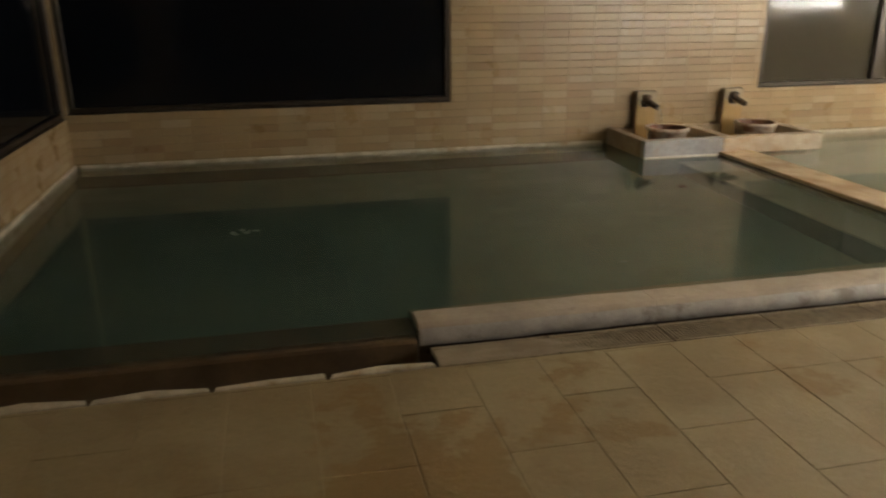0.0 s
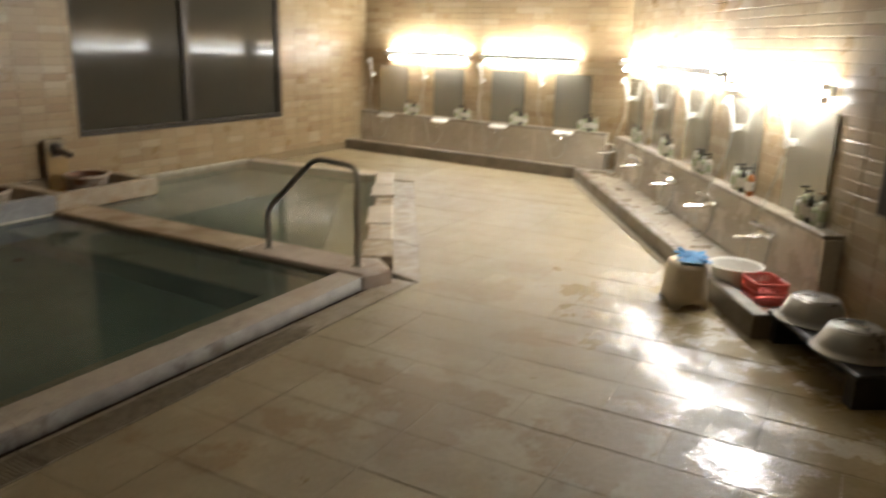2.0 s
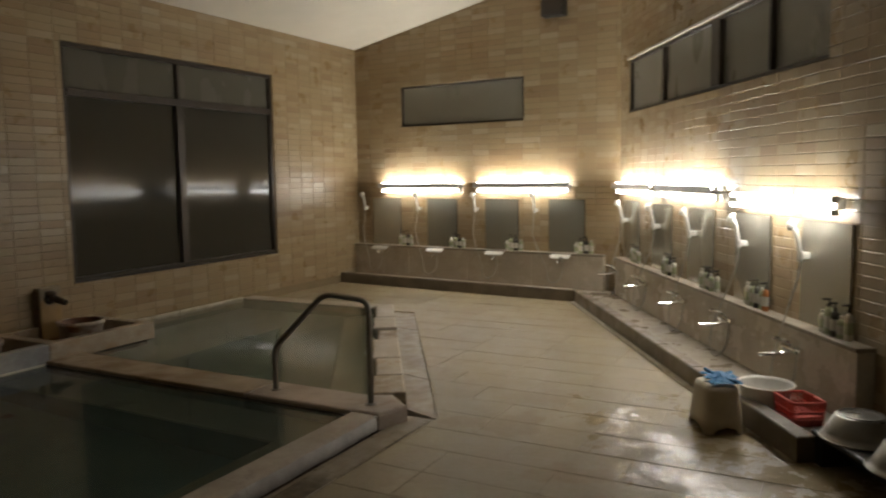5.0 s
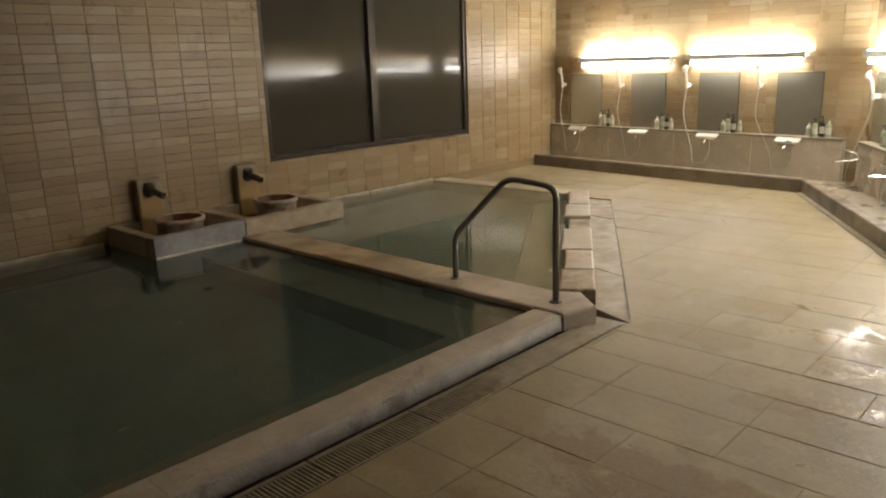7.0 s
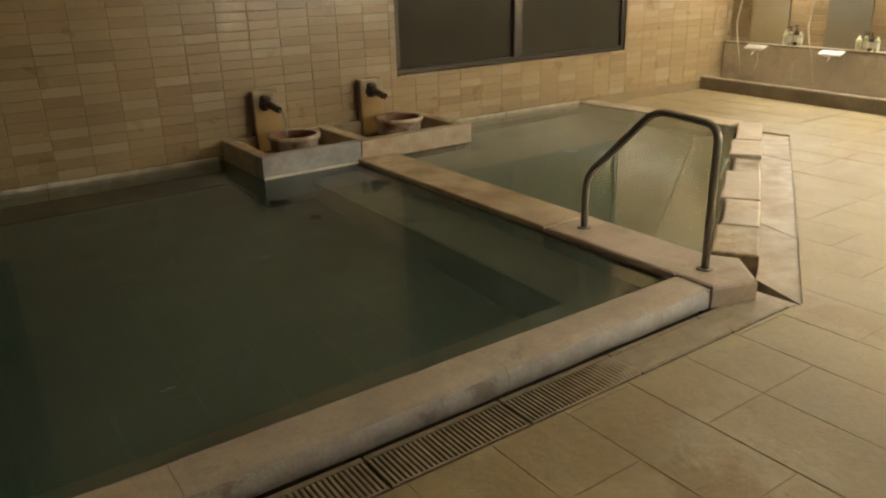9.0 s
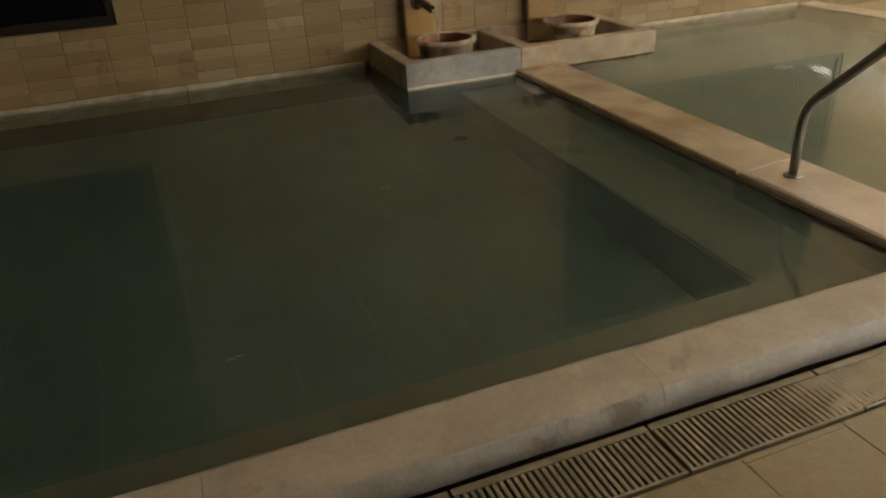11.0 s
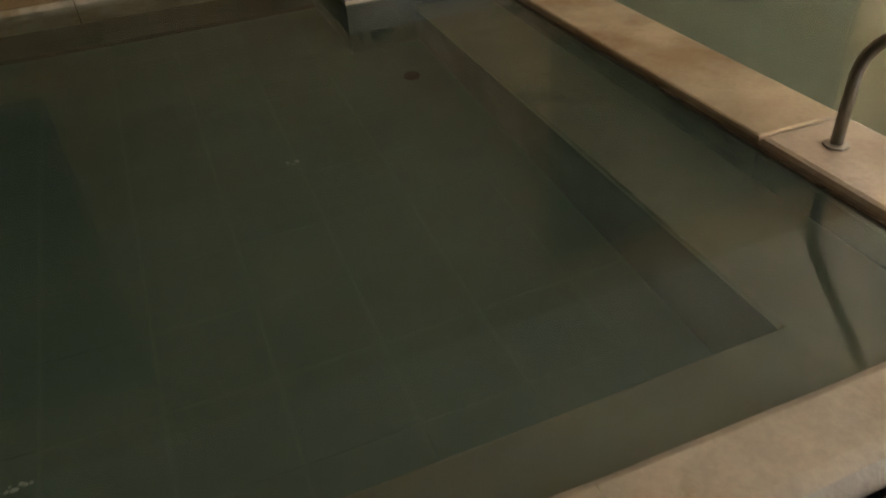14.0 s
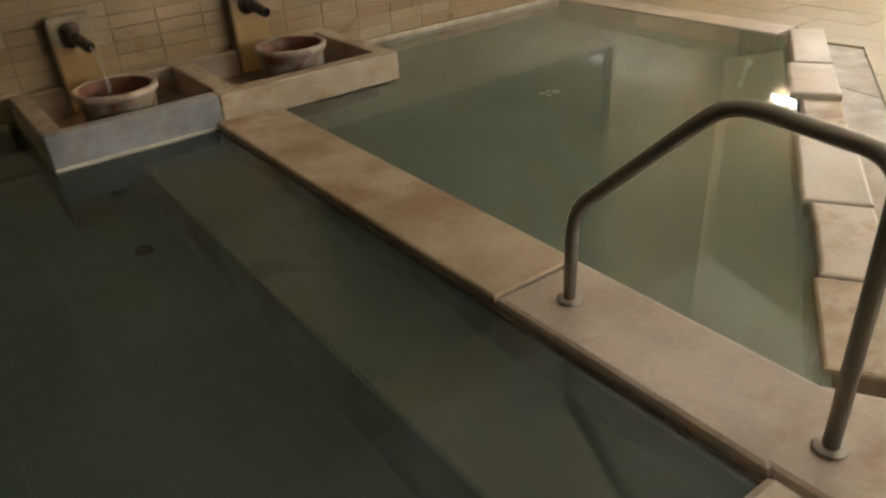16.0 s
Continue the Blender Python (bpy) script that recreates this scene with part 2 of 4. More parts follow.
M_BLUE = plain("blue_net", (0.02, 0.22, 0.50), 0.55, var=0.2, scale=40.0, bump=0.5)
M_BLACK = plain("black_plastic", (0.028, 0.025, 0.022), 0.35, var=0.2)
M_GRATE = plain("grate_plastic", (0.33, 0.265, 0.18), 0.45, var=0.2, scale=25.0)
M_HOSE = plain("grey_hose", (0.44, 0.41, 0.34), 0.35, 0.2)
M_HEAD = plain("white_handset", (0.80, 0.78, 0.72), 0.25, var=0.03)
M_BATTEN = plain("batten_enamel", (0.55, 0.53, 0.47), 0.4, var=0.05)
M_MIRROR = plain("fogged_mirror", (0.47, 0.44, 0.35), 0.20, 0.68, var=0.04, scale=3.0, bump=0)
M_BOTTLE_G = plain("green_bottle", (0.44, 0.47, 0.31), 0.2, var=0.1)
M_BOTTLE_W = plain("pale_bottle", (0.62, 0.60, 0.50), 0.25, var=0.05)
M_BOTTLE_K = plain("dark_bottle", (0.045, 0.040, 0.030), 0.2, var=0.1)
M_BOTTLE_A = plain("amber_bottle", (0.42, 0.16, 0.05), 0.2, var=0.1)
M_LABEL = plain("pale_label", (0.58, 0.55, 0.46), 0.5, var=0.05)


def glass_dark(name, tint, rough):
    """Obscured window glass against the night: dim body under a blurred sheen."""
    m = Mat(name, tint, rough, 0.0, 0.18)
    m.roughness(m.ramp(m.noise(2.5, 4.0, 0.6, (1, 1, 0.35)), [(0.3, rough * 0.8), (0.7, rough * 1.35)]))
    return m.m


M_FROST = glass_dark("obscured_glass", (0.050, 0.045, 0.034), 0.085)
M_FROST_UP = glass_dark("transom_glass", (0.095, 0.088, 0.068), 0.25)
M_FROST_PALE = glass_dark("pale_obscured_glass", (0.235, 0.22, 0.18), 0.30)
M_BLACKGLASS = glass_dark("night_glass", (0.004, 0.005, 0.007), 0.04)


def tube_light(name, power):
    m = Mat(name, (0.9, 0.9, 0.88), 0.3)
    m.p.inputs["Emission Color"].default_value = (1.0, 0.975, 0.915, 1)
    m.p.inputs["Emission Strength"].default_value = power
    return m.m


M_TUBE = tube_light("fluorescent_tube", TUBE_POWER * 0.85)
M_TUBE_UP = tube_light("fluorescent_tube_up", TUBE_POWER * 2.3)


def water_material(name, body, milk, bump):
    """Spring water: clear surface over a cloudy green body."""
    m = Mat(name, (0.86, 0.93, 0.88), 0.02, 0.0, 0.95)
    m.p.inputs["IOR"].default_value = 1.33
    m.p.inputs["Transmission Weight"].default_value = 1.0
    q = m.node("ShaderNodeBsdfPrincipled", Roughness=0.03, IOR=1.33)
    q.inputs["Base Color"].default_value = rgba(body)
    q.inputs["Specular IOR Level"].default_value = 0.95
    mx = m.node("ShaderNodeMixShader", Fac=milk)
    m.link(m.p.outputs[0], mx.inputs[1])
    m.link(q.outputs[0], mx.inputs[2])
    m.link(mx.outputs[0], m.t.nodes["Material Output"].inputs["Surface"])
    b = m.node("ShaderNodeBump", Strength=bump, Distance=0.004)
    m.link(m.noise(5.0, 2.0, 0.4), b.inputs["Height"])
    m.link(b.outputs["Normal"], m.p.inputs["Normal"])
    m.link(b.outputs["Normal"], q.inputs["Normal"])
    return m.m


M_WATER = water_material("spring_water", (0.096, 0.146, 0.120), 0.28, 0.02)
M_WATER2 = water_material("small_pool_water", (0.22, 0.26, 0.195), 0.38, 0.012)
M_STREAM = Mat("running_water", (0.9, 0.95, 0.95), 0.03).m
M_STREAM.node_tree.nodes["Principled BSDF"].inputs["Transmission Weight"].default_value = 0.8

# ---- mesh helpers ----


def link_mesh(name, bm, material, smooth=False):
    bmesh.ops.recalc_face_normals(bm, faces=bm.faces)
    me = bpy.data.meshes.new(name)
    bm.to_mesh(me)
    bm.free()
    for m in material if isinstance(material, (list, tuple)) else [material]:
        me.materials.append(m)
    if smooth:
        me.polygons.foreach_set("use_smooth", [True] * len(me.polygons))
    return new(name, me)


def part(name, bm, material, parent, label="", smooth=False):
    ob = link_mesh(name, bm, material, smooth)
    ob.parent = parent
    if label:
        tagged(ob, label)
    return ob


def thing(name, m, label, category, group="", kind=""):
    e = new(name)
    e.empty_display_size = 0.1
    e.matrix_world = m
    return tagged(e, label, category, group, kind)


def add_box(bm, lo, hi, bevel=0.0, seg=2):
    r = bmesh.ops.create_cube(bm, size=1.0)
    vs = r["verts"]
    for v in vs:
        v.co = Vector([lo[i] + (v.co[i] + 0.5) * (hi[i] - lo[i]) for i in range(3)])
    if bevel:
        es = list({e for v in vs for e in v.link_edges})
        bmesh.ops.bevel(bm, geom=es, offset=bevel, segments=seg, affect="EDGES", profile=0.5)
    return bm


def box(lo, hi, bevel=0.0, seg=2):
    return add_box(bmesh.new(), lo, hi, bevel, seg)


def prism(poly, z0, z1, bevel=0.0, seg=2):
    """An upright solid over a plan polygon."""
    bm = bmesh.new()
    f = bm.faces.new([bm.verts.new((x, y, z0)) for x, y in poly])
    r = bmesh.ops.extrude_face_region(bm, geom=[f])
    for v in r["geom"]:
        if isinstance(v, bmesh.types.BMVert):
            v.co.z = z1
    bmesh.ops.recalc_face_normals(bm, faces=bm.faces)
    if bevel:
        top = [e for e in bm.edges if all(abs(v.co.z - z1) < 1e-6 for v in e.verts)]
        bmesh.ops.bevel(bm, geom=top, offset=bevel, segments=seg, affect="EDGES", profile=0.5)
    return bm


def roughen(bm, amount, scale=4.0):
    for v in bm.verts:
        v.co += noise.noise_vector(v.co * scale) * amount
    return bm


def lathe(profile, steps=24, squash=1.0):
    """A turned solid from (radius, height) pairs."""
    bm = bmesh.new()
    rings = []
    for r, z in profile:
        if r < 1e-5:
            rings.append([bm.verts.new((0, 0, z))])
        else:
            rings.append([bm.verts.new((r * math.cos(2 * math.pi * i / steps), squash * r * math.sin(2 * math.pi * i / steps), z)) for i in range(steps)])
    for a, b in zip(rings, rings[1:]):
        for i in range(steps):
            j = (i + 1) % steps
            q = [a[i % len(a)], a[j % len(a)], b[j % len(b)], b[i % len(b)]]
            q = list(dict.fromkeys(q))
            if len(q) > 2:
                bm.faces.new(q)
    return bm


def sweep(points, radius, steps=10, cap=True):
    """A tube along a line of points."""
    bm = bmesh.new()
    pts = [Vector(p) for p in points]
    rings = []
    side = None
    for i, p in enumerate(pts):
        d = (pts[min(i + 1, len(pts) - 1)] - pts[max(i - 1, 0)]).normalized()
        if side is None:
            side = d.orthogonal().normalized()
        side = (side - d * side.dot(d)).normalized()
        up = d.cross(side)
        r = radius[i] if isinstance(radius, (list, tuple)) else radius
        rings.append([bm.verts.new(p + (side * math.cos(2 * math.pi * k / steps) + up * math.sin(2 * math.pi * k / steps)) * r) for k in range(steps)])
    for a, b in zip(rings, rings[1:]):
        for k in range(steps):
            bm.faces.new((a[k], a[(k + 1) % steps], b[(k + 1) % steps], b[k]))
    if cap:
        bm.faces.new(rings[0])
        bm.faces.new(rings[-1])
    return bm


def rounded(points, radius, n=6):
    """A polyline with its corners rounded."""
    pts = [Vector(p) for p in points]
    out = [pts[0]]
    for a, b, c in zip(pts, pts[1:], pts[2:]):
        p, q = b + (a - b).normalized() * radius, b + (c - b).normalized() * radius
        for i in range(n + 1):
            s = i / n
            out.append(p * (1 - s) ** 2 + b * 2 * s * (1 - s) + q * s * s)
    out.append(pts[-1])
    return out


def sag(a, b, drop, n=14):
    a, b = Vector(a), Vector(b)
    return [a.lerp(b, i / n) - Vector((0, 0, drop * 4 * (i / n) * (1 - i / n))) for i in range(n + 1)]

# ---- plan ----


CEIL_Z, CEIL_SLOPE = 3.19, 0.19


def ceil_at(y):
    return CEIL_Z - CEIL_SLOPE * y


NE = Vector((6.062, 0.0, 0))
SE = Vector((5.724, -3.823, 0))
SOUTH = Vector((-0.857, -0.515, 0)).normalized()
WEST_X = -4.665
SW = SE + SOUTH * ((SE.x - WEST_X) / -SOUTH.x)
NW = Vector((WEST_X, 0, 0))


def frame_at(p, u):
    """Local frame on a wall: x along it, y out of the room, z up."""
    u = Vector(u).normalized()
    n = Vector((-u.y, u.x, 0))
    return Matrix(((u.x, n.x, 0, p.x), (u.y, n.y, 0, p.y), (0, 0, 1, p.z), (0, 0, 0, 1)))


F_N = frame_at(NW, (1, 0, 0))
F_E = frame_at(NE, SE - NE)
F_S = frame_at(SE, SOUTH)
F_W = frame_at(SW, (0, 1, 0))
LEN_N, LEN_E, LEN_S, LEN_W = NE.x - NW.x, (SE - NE).length, (SW - SE).length, NW.y - SW.y


def wall(name, m, length, holes, label, thick=0.22):
    """A wall with openings right through it, its top under the sloping ceiling."""
    xs = sorted({0.0, length, *[h[0] for h in holes], *[h[1] for h in holes]})
    zs = sorted({-0.9, 99.0, *[h[2] for h in holes], *[h[3] for h in holes]})
    bm = bmesh.new()
    vert = {}

    def v(i, side, k):
        if (i, side, k) not in vert:
            p = m @ Vector((xs[i], side * thick, 0))
            z = zs[k] if zs[k] < 90 else ceil_at((m @ Vector((xs[i], 0, 0))).y) + 0.06
            vert[i, side, k] = bm.verts.new((xs[i], side * thick, z))
        return vert[i, side, k]

    def solid(i, k):
        if not (0 <= i < len(xs) - 1 and 0 <= k < len(zs) - 1):
            return False
        x, z = (xs[i] + xs[i + 1]) / 2, (zs[k] + zs[k + 1]) / 2
        return not any(a < x < b and c < z < d for a, b, c, d in holes)

    for i in range(len(xs) - 1):
        for k in range(len(zs) - 1):
            if not solid(i, k):
                continue
            for s in (0, 1):
                bm.faces.new((v(i, s, k), v(i + 1, s, k), v(i + 1, s, k + 1), v(i, s, k + 1)))
            for di, dk, a, b in ((-1, 0, (i, k), (i, k + 1)), (1, 0, (i + 1, k), (i + 1, k + 1)), (0, -1, (i, k), (i + 1, k)), (0, 1, (i, k + 1), (i + 1, k + 1))):
                if not solid(i + di, k + dk):
                    bm.faces.new((v(a[0], 0, a[1]), v(b[0], 0, b[1]), v(b[0], 1, b[1]), v(a[0], 1, a[1])))
    ob = link_mesh(name, bm, M_GROUT)
    ob.matrix_world = m
    return tagged(ob, label, "wall", kind="structure")


# openings: along the wall from, to; height from, to
WIN1 = (0.02, 3.16, 0.50, 2.66)
WIN2 = (1.545 - NW.x, 4.295 - NW.x, 0.53, 2.66)
VENT = (0.78, 2.62, 2.10, 2.62)
SWIN = (0.30, 4.12, 2.09, 2.65)
WWIN = (LEN_W - 3.9, LEN_W - 0.02, 0.47, 2.66)
HOLES_N, HOLES_E, HOLES_S, HOLES_W = [WIN1, WIN2], [VENT], [SWIN], [WWIN]
wall_n = wall("wall_north", F_N, LEN_N, HOLES_N, "buff glazed brick-tile wall above the hot pools")
wall_e = wall("wall_east", F_E, LEN_E, HOLES_E, "buff tiled wall with four washing places")
wall_s = wall("wall_south", F_S, LEN_S, HOLES_S, "buff tiled slanting wall with five washing places")
wall_w = wall("wall_west", F_W, LEN_W, HOLES_W, "buff tiled wall with a low sill and dark window")

# ceiling, one sloping slab
bm = bmesh.new()
plan = [NW, NE, SE, SW]
low = [bm.verts.new((p.x, p.y, ceil_at(p.y))) for p in plan]
high = [bm.verts.new((p.x, p.y, ceil_at(p.y) + 0.05)) for p in plan]
bm.faces.new(low), bm.faces.new(high)
for i in range(4):
    bm.faces.new((low[i], low[(i + 1) % 4], high[(i + 1) % 4], high[i]))
tagged(link_mesh("ceiling", bm, M_CEIL), "pale painted ceiling sloping up from the pool wall", "ceiling", kind="structure")

# ---- pools ----
WATER_Z, RIM_Z = 0.062, 0.090
RIM_IN, RIM_OUT, RIM_END = -3.552, -3.728, -2.51
DIV_W, DIV_E = 0.712, 1.030
DEEP = -0.60


def inner_box(poly, z0, z1):
    """Pool basin: floor and sides facing in."""
    bm = bmesh.new()
    lo = [bm.verts.new((x, y, z0)) for x, y in poly]
    hi = [bm.verts.new((x, y, z1)) for x, y in poly]
    bm.faces.new(lo)
    for i in range(len(poly)):
        j = (i + 1) % len(poly)
        bm.faces.new((lo[i], lo[j], hi[j], hi[i]))
    return bm


P2_IN_A, P2_IN_B = (1.045, -3.49), (3.73, -1.755)
P2 = [(DIV_E, -0.01), (3.65, -0.01), P2_IN_B, P2_IN_A]
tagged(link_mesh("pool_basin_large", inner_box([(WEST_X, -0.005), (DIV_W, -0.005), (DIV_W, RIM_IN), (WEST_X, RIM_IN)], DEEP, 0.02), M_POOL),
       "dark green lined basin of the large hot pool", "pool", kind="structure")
tagged(link_mesh("pool_basin_small", inner_box(P2, DEEP + 0.1, 0.03), M_POOL2), "pale green lined basin of the small hot pool", "pool", kind="structure")


def water(name, poly, z, material, label):
    bm = bmesh.new()
    bm.faces.new([bm.verts.new((x, y, z)) for x, y in poly])
    ob = tagged(link_mesh(name, bm, material), label, "water", kind="structure")
    if ob.data.polygons[0].normal.z < 0:
        ob.data.flip_normals()
    ob.visible_shadow = True
    return ob


water("water_large", [(WEST_X, -0.003), (DIV_W + 0.01, -0.003), (DIV_W + 0.01, RIM_IN - 0.01), (RIM_END, RIM_IN - 0.01), (RIM_END, RIM_OUT - 0.004), (WEST_X, RIM_OUT - 0.004)], WATER_Z, M_WATER,
      "cloudy dark green hot spring water")
water("water_small", [(DIV_E - 0.01, -0.003), (3.66, -0.003), (P2_IN_B[0] + 0.01, P2_IN_B[1] - 0.01), (P2_IN_A[0] + 0.01, P2_IN_A[1] - 0.01), (DIV_E - 0.01, P2_IN_A[1] - 0.01)], WATER_Z, M_WATER2,
      "milky blue-green hot spring water")

# bench under the water round two sides of the large pool, and a step in the small one
bench_top = -0.15
BENCH = [(DIV_W - 0.002, -0.74), (0.345, -0.74), (0.345, -3.28), (RIM_END + 0.03, -3.28), (RIM_END + 0.03, RIM_IN + 0.002), (DIV_W - 0.002, RIM_IN + 0.002)]
bench_ob = thing("sunken_bench", pose(0, 0, 0), "olive stone bench under water along the pool edge", "bench", kind="structure")
part("bench_top", prism(BENCH, bench_top - 0.035, bench_top, 0.008), M_BENCH, bench_ob)
# riser takes the darker lining colour, painting the shade under the bench edge
part("bench_riser", prism([(x - (0.004 if x > 0.6 else -0.012), y - (0.012 if -3.3 < y < -3.2 else 0)) for x, y in BENCH], DEEP, bench_top - 0.035), M_POOL, bench_ob, "riser of the bench, its shade put into the dark colour")
dv = (Vector(P2_IN_B) - Vector(P2_IN_A)).normalized()
nv = Vector((-dv.y, dv.x))
a, b = Vector(P2_IN_A) + dv * 0.02, Vector(P2_IN_B) - dv * 0.02
tagged(link_mesh("sunken_step", prism([a[:], b[:], (b + nv * 0.31 - dv * 0.2)[:], (a + nv * 0.31 + dv * 0.22)[:]], DEEP + 0.1, -0.20, 0.015), M_STEP),
       "pale stone step under water in the small pool", "step", kind="structure")

# ---- large pool kerb: coping stones ----
coping = thing("pool_coping", pose(0, 0, 0), "worn pinkish granite coping along the pool front", "coping", kind="structure")


def coping_stone(x0, x1):
    bm = bmesh.new()
    prof = [(RIM_OUT + 0.034, -0.02), (RIM_OUT + 0.002, -0.003), (RIM_OUT - 0.008, 0.003), (RIM_OUT - 0.010, 0.034), (RIM_OUT - 0.006, 0.050), (RIM_OUT + 0.006, 0.074), (RIM_OUT + 0.018, 0.083),
            (RIM_OUT + 0.038, 0.088), (RIM_IN - 0.02, RIM_Z), (RIM_IN - 0.004, 0.084), (RIM_IN, 0.066), (RIM_IN, -0.2), (RIM_OUT + 0.034, -0.2)]
    n = max(2, int((x1 - x0) / 0.06))
    rings = []
    for i in range(n + 1):
        x = x0 + (x1 - x0) * i / n
        rings.append([bm.verts.new((x, y + 0.004 * noise.noise(Vector((x * 5, y * 9, 1))), z + 0.003 * noise.noise(Vector((x * 6, y * 9, 7))))) for y, z in prof])
    for r, s in zip(rings, rings[1:]):
        for k in range(len(prof)):
            j = (k + 1) % len(prof)
            f = bm.faces.new((r[k], r[j], s[j], s[k]))
            # index 2: undercut faces take the dark colour, painting the shade there
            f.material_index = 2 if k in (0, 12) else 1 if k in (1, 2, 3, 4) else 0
            f.smooth = k not in (0, 10, 11, 12)
    for k in (1, 7, 8, 10, 11):
        for r, s in zip(rings, rings[1:]):
            bm.edges.get((r[k], s[k])).smooth = False
    for r in (rings[0], rings[-1]):
        bm.faces.new([bm.verts.new(v.co) for v in r])
    return bm


for x0, x1 in ((RIM_END, -1.43), (-1.4285, -0.358), (-0.3565, 0.704)):
    part("coping_stone", coping_stone(x0, x1), (M_RIM, M_RIMFACE_LIT, M_WOOD_SHADE), coping)

# open joint beside the divider, bed coloured as shade, filled flush at the front
part("joint_bed", box((0.7045, RIM_OUT + 0.05, -0.1), (0.7215, RIM_IN - 0.001, 0.066)), M_WOOD_SHADE, coping, "open joint, shade put into its dark colour")
part("joint_fill", box((0.7045, RIM_OUT + 0.002, -0.002), (0.7225, RIM_OUT + 0.049, 0.080), 0.004), M_RIMFACE_LIT, coping)

# divider between the pools, two lengths of stone with a joint
div = thing("pool_divider", pose(0, 0, 0), "brown weathered stone wall between the two pools", "divider", kind="structure")
part("divider_stone", prism([(DIV_W, -0.75), (DIV_E, -0.75), (DIV_E, -2.73), (DIV_W, -2.73)], -0.6, RIM_Z + 0.002, 0.012), M_DIV, div)
part("divider_stone", prism([(DIV_W, -2.733), (DIV_E, -2.733), (DIV_E, -3.48), (1.10, -3.60), (0.935, -3.80), (0.724, RIM_OUT - 0.008), (0.722, RIM_IN), (DIV_W, RIM_IN)], -0.003, RIM_Z + 0.003, 0.018, 2), M_DIV_PALE, div, "paler end stone of the divider")
# recessed core in dark brown: the undercut's shade is put into the colour
part("divider_core", prism([(DIV_W, -2.733), (DIV_E, -2.733), (DIV_E, -3.46), (1.065, -3.585), (0.92, -3.758), (0.724, RIM_OUT + 0.03), (0.722, RIM_IN), (DIV_W, RIM_IN)], -0.6, -0.0035), M_SILL, div, "wet foot of the divider, undercut shade in its dark colour")
part("divider_foot", box((DIV_W - 0.014, -3.55, 0.04), (DIV_W - 0.001, -0.76, 0.066), 0.003), M_WOOD_SHADE, div, "dark wet edge of the stone")

# submerged sill and gutter where the coping stops
tagged(link_mesh("pool_sill", box((WEST_X, RIM_OUT - 0.012, -0.6), (RIM_END - 0.004, RIM_IN + 0.02, 0.040), 0.02), M_SILL), "brown stone sill under a film of water", "sill", kind="structure")

# slabs along the slanting side of the small pool
slabs = thing("pool_slabs", pose(0, 0, 0), "pale stone slabs edging the small pool", "coping", kind="structure")
A, B = Vector(P2_IN_A), Vector(P2_IN_B)
L = (B - A).length
cuts = [0.07, 0.50, 0.98, 1.62, 2.12, 2.62, L + 0.12]
rs = random.Random(5)
for i, (s0, s1) in enumerate(zip(cuts, cuts[1:])):
    w = 0.205
    e0 = 0.012 if i % 2 else -0.012
    if i == 3:
        e0 = 0.03
    pts = [A + dv * (s0 + 0.003) - nv * w, A + dv * (s1 - 0.003) - nv * w]
    for k in range(6):
        q = s1 - 0.003 - (s1 - s0 - 0.006) * k / 5
        pts.append(A + dv * q - nv * (e0 + 0.008 * rs.random()))
    part("slab", prism([p[:] for p in pts], -0.3, 0.076 - (0.022 if i == 3 else 0.0) + 0.003 * (i % 3), 0.012), M_SLAB_OLD if i in (0, 3) else M_SLAB, slabs, "worn ochre-stained slab" if i in (0, 3) else "")
part("slab", prism([(3.655, 0.0), (3.86, 0.0), (3.95, -1.70), (3.72, -1.70)], -0.3, 0.070, 0.008), M_SLAB, slabs)
part("slab_core", prism([(A + dv * 0.08 - nv * 0.19)[:], (B + dv * 0.1 - nv * 0.19)[:], (B + dv * 0.1 - nv * 0.03)[:], (A + dv * 0.08 - nv * 0.03)[:]], -0.3, 0.045), M_TRENCH, slabs)

# channel beside them
tr = thing("floor_channel", pose(0, 0, 0), "brown stone channel beside the small pool", "channel", kind="structure")
C0, C1 = Vector((1.046, -3.94)), Vector((4.0, -2.075))
I0, I1 = A - nv * 0.212 + dv * 0.0, B - nv * 0.212 + dv * 0.22
tl = (C1 - C0).length
out_n = Vector(((C1 - C0).y, -(C1 - C0).x)).normalized()
for k in range(4):
    s0, s1 = k / 4 + 0.0003, (k + 1) / 4 - 0.0003
    o0, o1, i0, i1 = C0.lerp(C1, s0) + out_n * 0.012, C0.lerp(C1, s1) + out_n * 0.012, I0.lerp(I1, s0) + nv * 0.01, I0.lerp(I1, s1) + nv * 0.01
    part("channel_stone", prism([o0[:], o1[:], i1[:], i0[:]], -0.24, -0.013 + 0.002 * (k % 2)), M_TRENCH, tr)
part("channel_stone", prism([(0.94, -3.812), (1.04, -3.70), (1.056, -3.925), (0.994, -3.925)], -0.2, -0.012, 0.003), M_TRENCH, tr)

# gutter strip between coping and floor: plain cover east, slotted grate in front, open and broken at the west
gut = thing("gutter", pose(0, 0, 0), "dark open gutter along the pool front", "gutter", kind="structure")
# the gutter's shadow is put into the bed's near-black colour
part("gutter_bed", box((WEST_X, -3.93, -0.3), (1.0, RIM_OUT - 0.014, -0.12)), M_WOOD_SHADE, gut)
part("gutter_fill", prism([(0.985, -3.80), (0.985, -3.925), (1.03, -3.925), (1.02, -3.86)], -0.055, -0.004, 0.004), M_TRENCH, gut)
rs = random.Random(9)
